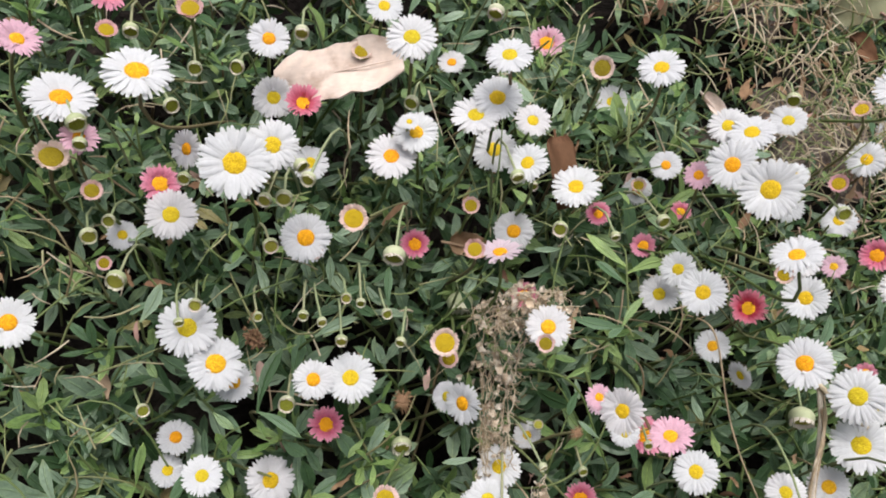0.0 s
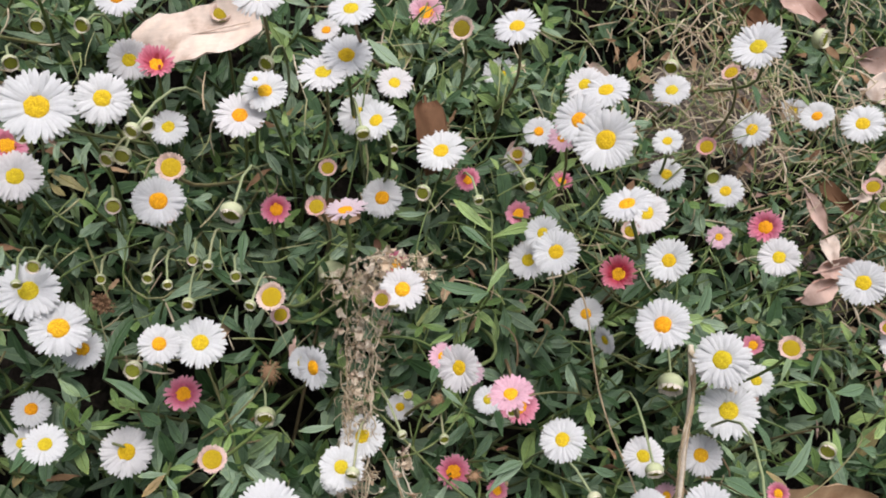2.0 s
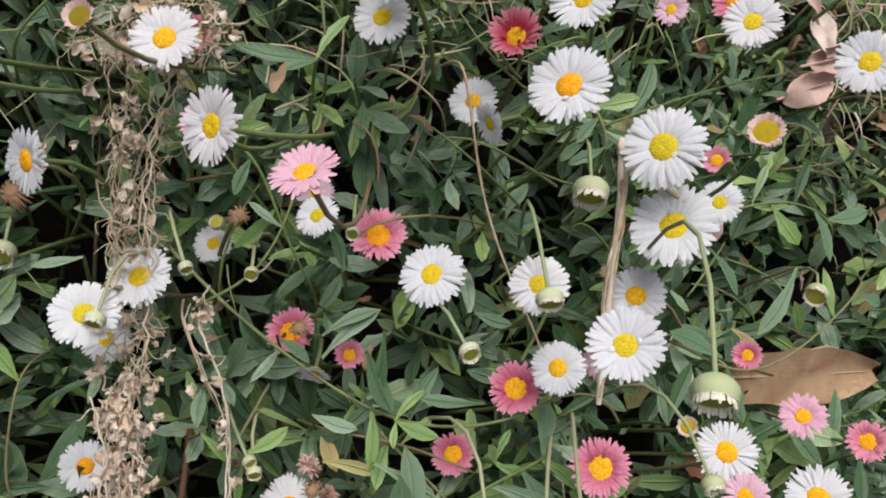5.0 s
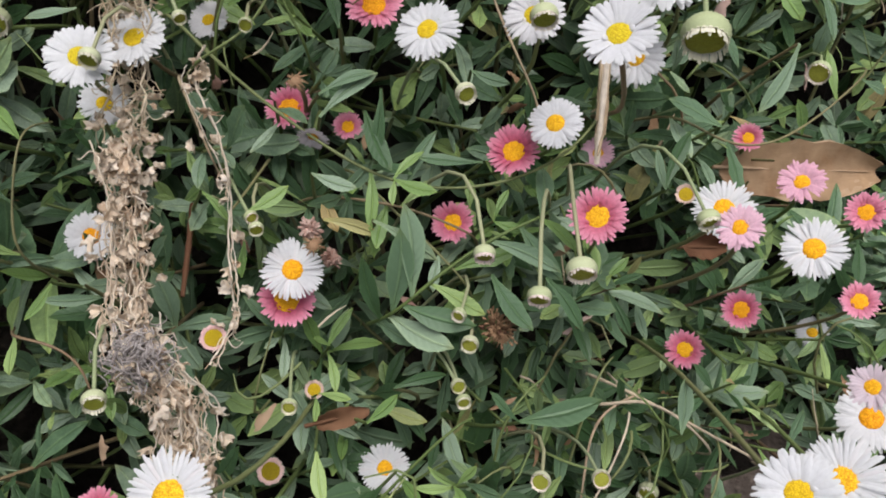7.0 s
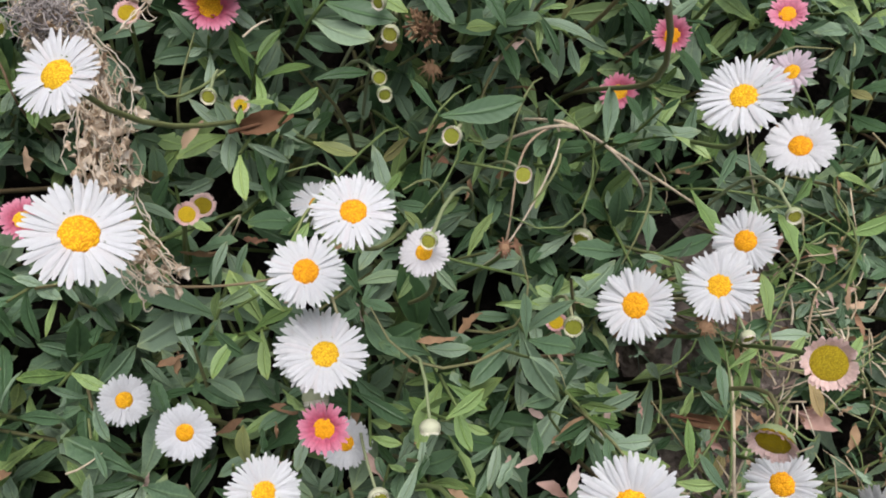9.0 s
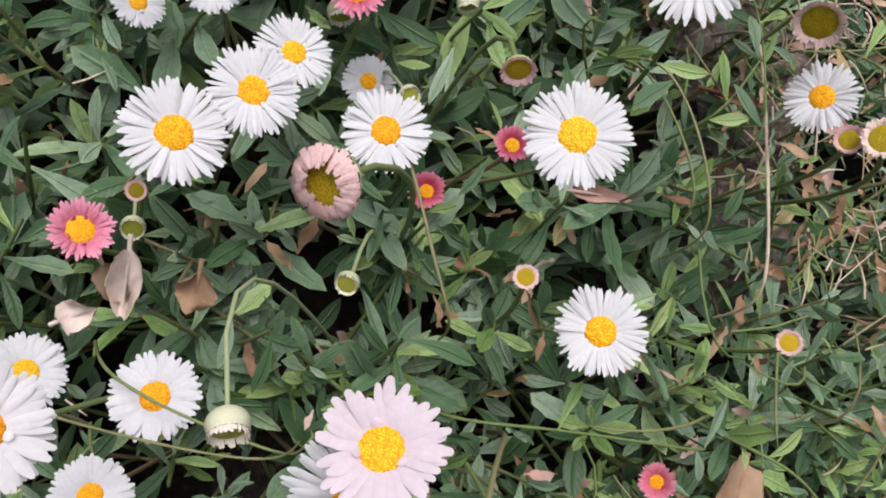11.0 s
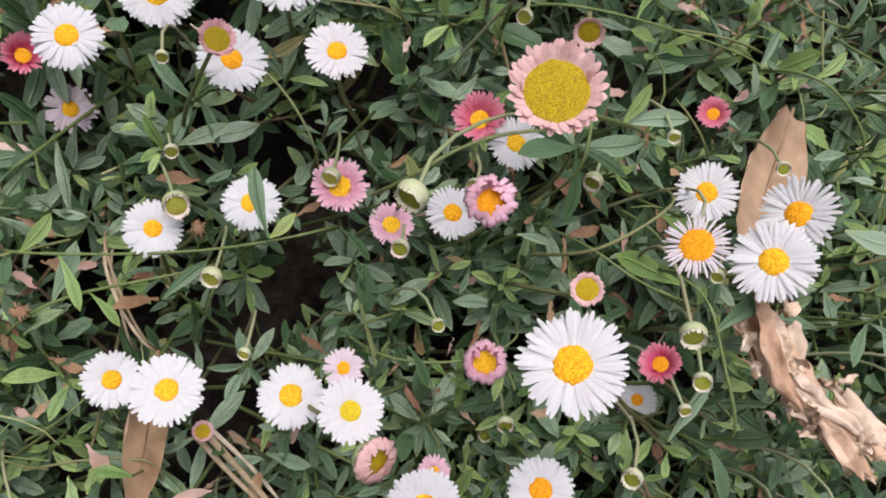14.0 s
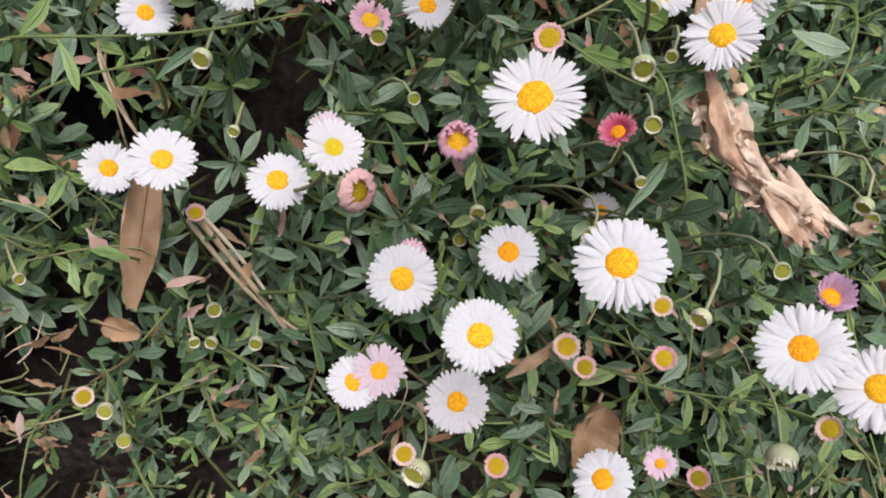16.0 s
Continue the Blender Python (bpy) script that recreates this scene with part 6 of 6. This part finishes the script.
def stems():
    """A thin curved stalk from behind each head down into the leaves."""
    h = np.array(HEADS)
    low = surface(h[:, 0], h[:, 1], 60.0)
    for (head, key, foot), (u, v, w, r, fu, fv), s in zip(STEMS, HEADS, low):
        n = Vector((fu, fv, 1)).normalized()
        start = Vector((u, v, w)) - n * r * (0.28 if key != "bud" else 0.85)
        drop = max(60.0, w - s + 90.0)
        nod = 10.0 if key == "bud" else 0.0
        base = Vector((u + rng.uniform(-14, 14), v + nod * 0.5 - rng.uniform(0, 22), w - drop))
        if foot:
            base = Vector((u + foot[0], v + foot[1], w - drop))
        elif w - s > 25:
            base.x, base.y = u + 0.22 * drop + rng.uniform(-6, 6), v + (0.15 if v > 100 else 0.0 if v > -60 else -0.12) * drop
        c1 = start - n * (8.0 if foot else drop * 0.3 + (4 if key == "bud" else 0)) + Vector((0, nod, 0))
        c2 = base + Vector((rng.uniform(-6, 6), rng.uniform(-2, 8), drop * 0.4))
        pts = []
        for i in range(11):
            q = i / 10
            k = start * (1 - q) ** 3 + c1 * (3 * q * (1 - q) ** 2) + c2 * (3 * q * q * (1 - q)) + base * q**3
            pts.append(at(*k))
        b = Build()
        thick = 0.00034 if foot else 0.00042 if key == "bud" else 0.00055
        b.tube(pts, [thick * (1 + 0.25 * i / 10) for i in range(11)], 6)
        me = b.mesh("stem", [PEDICEL if key == "bud" else STEM])
        me.transform(head.matrix_world.inverted())
        part("stem", me, head)


# ---- the ground under the plants ----
def ground():
    fine = np.arange(-420, 421, 12.0)
    us = np.concatenate([[-3e6, -3e5, -3e4, -4e3, -1500, -800, -550], fine, [550, 800, 1500, 4e3, 3e4, 3e5, 3e6]])
    fv = np.arange(-560, 561, 12.0)
    vs = np.concatenate([[-3e6, -3e5, -3e4, -4e3, -1800, -1100, -750, -650], fv, [650, 750, 1100, 1800, 4e3, 3e4, 3e5, 3e6]])
    gu, gv = np.meshgrid(us, vs)
    w = surface(np.clip(gu, -400, 400), np.clip(gv, -520, 520), 70.0) - 116.0 + 78.0 * bare(gu, gv)
    far = np.clip((np.maximum(np.abs(gu) - 420, np.abs(gv) - 560)) / 300, 0, 1)
    w = w * (1 - far) - 100.0 * far
    verts = []
    flat_n, flat_v = BANK_N.z, BANK_V.z
    for a, b, c in zip(gu.ravel(), gv.ravel(), w.ravel()):
        if abs(a) < 1000 and abs(b) < 1000:
            c += 5.0 * noise.noise((a * 0.03, b * 0.03, 0)) + 3.0 * noise.noise((a * 0.11, b * 0.11, 4))
        edge = max(-900.0, min(900.0, b))
        p = at(a, edge, c)
        out = (b - edge) * 0.001
        level = BANK_U.cross(Vector((0, 0, 1))) * -1
        verts.append(tuple(p + level.normalized() * out))
    k = len(us)
    faces = [(i * k + j, i * k + j + 1, (i + 1) * k + j + 1, (i + 1) * k + j) for i in range(len(vs) - 1) for j in range(k - 1)]
    # pale dust on open faces; the rest gets the soil with painted gap shade
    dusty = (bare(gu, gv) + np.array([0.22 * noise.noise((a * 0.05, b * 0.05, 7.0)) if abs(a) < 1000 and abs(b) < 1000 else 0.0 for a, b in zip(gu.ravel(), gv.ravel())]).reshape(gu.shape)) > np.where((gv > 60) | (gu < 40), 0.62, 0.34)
    ob = new("ground", mesh_of("ground", verts, faces, [SHADED_SOIL, DUST], dusty[:-1, :-1].astype(int).ravel().tolist()))
    return tagged(ob, "crumbly soil of a sloping bank, with shade painted in under the plants", "ground", kind="structure")


# ---- leaves ----
def bare(u, v):
    """How bare the bank is at a place, from 0 (full leaf) to 1 (open litter)."""
    out = np.zeros_like(u)
    for cu, cv, ru, rv, k in BARE:
        out = np.maximum(out, k * np.exp(-(((u - cu) / ru) ** 2 + ((v - cv) / rv) ** 2)))
    return out


BARE = [(165, 200, 80, 62, 0.85), (150, 268, 80, 26, 0.8), (205, 110, 42, 55, 0.65), (132, -104, 40, 46, 0.85), (122, -158, 34, 40, 0.6), (104, -140, 24, 34, 0.62), (-172, -268, 46, 62, 0.32)]


UP = np.array((BANK_U.z, BANK_V.z, BANK_N.z))


def sprig_leaves(base, axis, length, count, r, scale=1.0):
    """Places and frames of the leaves along one shoot, in bank millimetres."""
    axis = axis / np.linalg.norm(axis)
    a = np.cross(axis, (0.3, 0.2, 0.9))
    a /= np.linalg.norm(a)
    b = np.cross(axis, a)
    out = []
    turn = r.uniform(0, 6.28)
    big = r.uniform(0.8, 1.15) * scale
    young = r.random() < 0.3
    for i in range(count):
        s = 0.36 + 0.64 * (i + r.uniform(0, 0.7)) / count
        ang = turn + i * 2.4 + r.uniform(-0.5, 0.5)
        side = a * math.cos(ang) + b * math.sin(ang)
        steep = 0.15 + 0.7 * max(0, s - 0.5) / 0.5 + r.uniform(-0.4, 0.45)
        d = side + axis * steep + UP * r.uniform(-0.15, 0.25)
        d /= np.linalg.norm(d)
        nrm = axis + UP * 0.35 + r.normal(0, 0.35, 3)
        nrm -= d * (nrm @ d)
        nrm /= np.linalg.norm(nrm)
        size = big * r.uniform(10, 19.5) * (1.0 - 0.5 * max(0, s - 0.6) / 0.4)
        out.append((base + axis * length * s, d, nrm, size, int(r.integers(10)), int(young and s > 0.74)))
    return out


def leaf_points(leaf):
    p, d, n, size, k, _ = leaf
    side = np.cross(n, d)
    return p + size * (LEAF_V[k] @ np.array([d, side, n]))


def blob(u, v, spots):
    """The strongest of some soft-edged spots at a place on the bank."""
    return max(k * math.exp(-(((u - cu) / ru) ** 2 + ((v - cv) / rv) ** 2)) for cu, cv, ru, rv, k in spots)


SMALL_LEAVES = [(-70, -235, 150, 70, 0.40), (-60, 215, 200, 70, 0.34), (-140, -320, 110, 80, 0.5), (-40, -370, 120, 60, 0.35), (170, 190, 100, 90, 0.42), (130, -130, 45, 70, 0.35)]
THIN_GROWTH = [(-60, 95, 90, 45, 0.3), (-95, 140, 75, 40, 0.72), (-10, 110, 70, 28, 0.35), (10, 60, 60, 40, 0.12)]


def foliage():
    r = np.random.default_rng(11)
    step = 10.8
    shoots = [(u + r.uniform(-7, 7), v + r.uniform(-7, 7)) for u in np.arange(-265, 335, step) for v in np.arange(-465, 350, step)]
    shoots += [(u + r.uniform(-7, 7), v + r.uniform(-7, 7)) for u in np.arange(-265, 335, 13.0) for v in np.arange(-465, 350, 13.0) if r.random() < 2.2 * blob(u, v, SMALL_LEAVES)]
    shoots = np.array(shoots)
    sf = surface(shoots[:, 0], shoots[:, 1], 45.0)
    br = bare(shoots[:, 0], shoots[:, 1])
    made = []
    for (u, v), s, k in zip(shoots, sf, br):
        hole = noise.noise((u * 0.055, v * 0.055, 9.0))
        if r.random() < k or r.random() < (-0.01 - hole) * 4.0 + blob(u, v, THIN_GROWTH):
            continue
        clump = noise.noise((u * 0.035, v * 0.035, 3.0))
        top = s - 15.0 + 24.0 * clump - 38.0 * r.random() ** 1.4 - 10 * k
        axis = np.array([r.normal(0, 0.5), r.normal(0.1, 0.45), 1.0])
        length = r.uniform(38, 60)
        base = np.array([u, v, top - length])
        near = -52 < u < 92 and -120 < v < 58
        small = 1.14 - blob(u, v, SMALL_LEAVES)
        made.append((near, base, axis / np.linalg.norm(axis), length, sprig_leaves(base, axis, length, int(r.integers(10, 15)), r, small)))
    every = [l for m in made for l in m[4]]
    ok = iter(clear_of_heads(np.array([l[0] + l[1] * l[3] * 0.6 for l in every]), 1.0))
    rest = []
    stalks = Build()
    for near, base, axis, length, leaves in made:
        leaves = [l for l in leaves if next(ok)]
        line = [at(*(base + axis * length * q)) for q in (-0.3, 0.2, 0.6, 0.95)]
        if not near or not leaves:
            rest += leaves
            stalks.tube(line, [0.0007, 0.0007, 0.0006, 0.0004], 4)
            continue
        shoot = new("leafy_shoot")
        shoot.matrix_world = Matrix.Translation(line[0])
        tagged(shoot, "leafy green shoot of a daisy plant with narrow leaves", "shoot", "leafy shoots of the bank")
        b = Build()
        b.tube([p - line[0] for p in line], [0.0007, 0.0007, 0.0006, 0.0004], 4)
        part("stem", b.mesh("stem", [STEM]), shoot)
        for p, d, n, size, k, fresh in leaves:
            leaf = part("leaf", LEAF_MESHES[fresh][k], shoot)
            m = Matrix((d, np.cross(n, d), n)).transposed()
            leaf.matrix_world = Matrix.Translation(at(*p)) @ (BANK_M @ m).to_4x4() @ Matrix.Scale(size * 0.001, 4)
    verts = np.concatenate([leaf_points(l) for l in rest])
    faces = (LEAF_F[None] + 24 * np.arange(len(rest))[:, None, None]).reshape(-1, 4)
    verts = verts @ (np.array(BANK_M) * 0.001).T + np.array(BANK_O)
    tagged(new("foliage", mesh_of("foliage", verts.tolist(), faces.tolist(), [LEAF, YOUNG], np.repeat([l[5] for l in rest], 14), uv=LEAF_UV)), "dense narrow green leaves of trailing daisy plants", "foliage", kind="stuff")
    tagged(new("shoot_stalks", stalks.mesh("shoot_stalks", [STEM])), "thin green shoots carrying the leaves", "foliage", kind="stuff")


def litter():
    """Dry grass, straw bits and crumbs on the bare places, and thin wild stems."""
    r = np.random.default_rng(5)
    straw, grass, wild = Build(), Build(), Build()
    pos = np.c_[r.uniform(-260, 330, 80000), r.uniform(-460, 345, 80000)]
    pos = pos[r.random(len(pos)) < np.clip(bare(pos[:, 0], pos[:, 1]) - 0.1, 0, 1) ** 2 * np.where(pos[:, 1] > 50, 1.0, 0.8) + np.where(pos[:, 1] > 130, np.where(pos[:, 0] > 10, 0.15, 0.06), 0.005)]
    h = surface(pos[:, 0], pos[:, 1], 60.0)
    lift = r.uniform(-12, 14, len(pos)) + np.where(pos[:, 1] > 130, 11.0, 0.0)
    free = clear_of_heads(np.c_[pos, h - 34 + lift], 1.3)
    for (u, v), s, up, ok in zip(pos, h, lift, free):
        if not ok:
            continue
        d = Vector((r.normal(), r.normal(), r.normal() * 0.35)).normalized()
        l = r.uniform(4, 18)
        p = Vector((u, v, s - 34 + up))
        arc = Vector((r.normal() * 0.06, r.normal() * 0.06, 0.08)) * l
        pts = [at(*(p + d * l * (q - 0.5) + arc * (1 - (2 * q - 1) ** 2))) for q in (0, 0.33, 0.66, 1)]
        w = r.uniform(0.18, 0.42) * 0.001
        (straw if r.random() < (0.7 if bare(np.array(u), np.array(v)) > 0.3 else 0.25) else grass).tube(pts, [w, w, w * 0.8, w * 0.4], 4)
    pos = np.c_[r.uniform(-260, 330, 30000), r.uniform(-460, 345, 30000)]
    pos = pos[r.random(len(pos)) < np.clip(bare(pos[:, 0], pos[:, 1]) - 0.2, 0, 1) * 0.5 + np.where(pos[:, 1] < -60, 0.13, 0.03)]
    h = surface(pos[:, 0], pos[:, 1], 60.0)
    lift = r.uniform(-10, 8, len(pos))
    free = clear_of_heads(np.c_[pos, h - 34 + lift], 1.5)
    crumbs, tints, count = [], [], 0
    for (u, v), s, up, ok in zip(pos, h, lift, free):
        if not ok:
            continue
        leaf = (np.array([u, v, s - 34 + up]), r.normal(0, 1, 3) * (1, 1, 0.45), r.normal(0, 0.5, 3) + (0, 0, 1.0), r.uniform(4, 12), int(r.integers(10)), 0)
        d = leaf[1] / np.linalg.norm(leaf[1])
        n = leaf[2] - d * (leaf[2] @ d)
        crumbs.append(leaf_points((leaf[0], d, n / np.linalg.norm(n), leaf[3], leaf[4], 0)) + r.normal(0, 0.25, (24, 3)))
        tints.append(int(r.choice((0, 0, 1, 1, 2, 3, 3))))
    verts = np.concatenate(crumbs) @ (np.array(BANK_M) * 0.001).T + np.array(BANK_O)
    faces = (LEAF_F[None] + 24 * np.arange(len(crumbs))[:, None, None]).reshape(-1, 4)
    tagged(new("leaf_litter", mesh_of("leaf_litter", verts.tolist(), faces.tolist(), [BROWN, TAN, ROSY, LEAF], np.repeat(tints, 14), uv=LEAF_UV)), "small brown and tan leaf scraps on the open soil", "litter", kind="stuff")
    pos = np.c_[r.uniform(-200, 280, 900), r.uniform(-420, 300, 900)]
    h = surface(pos[:, 0], pos[:, 1], 45.0)
    free = clear_of_heads(np.c_[pos, h - 12], 1.5)
    for (u, v), s, ok in zip(pos, h, free):
        if not ok:
            continue
        d = Vector((r.normal(), r.normal() + 0.3, 0.2 + 0.3 * r.random())).normalized()
        l = r.uniform(16, 40)
        p = Vector((u, v, s - 26 + r.uniform(-6, 8)))
        arc = Vector((r.normal() * 0.2, r.normal() * 0.2, 0.2)) * l
        pts = [at(*(p + d * l * (q - 0.5) + arc * (1 - (2 * q - 1) ** 2))) for q in (0, 0.2, 0.4, 0.6, 0.8, 1)]
        wild.tube(pts, [0.0004, 0.0004, 0.00038, 0.00035, 0.0003, 0.0002], 5)
    tagged(new("straw_litter", straw.mesh("straw_litter", [STRAW])), "dry straw and grass bits on the open soil", "litter", kind="stuff")
    tagged(new("grass_blades", grass.mesh("grass_blades", [GRASS])), "thin green grass blades between the daisies", "grass", kind="stuff")
    tagged(new("wild_stems", wild.mesh("wild_stems", [STEM])), "thin wiry green stems over the leaves", "foliage", kind="stuff")


stems()
ground()
litter()
foliage()
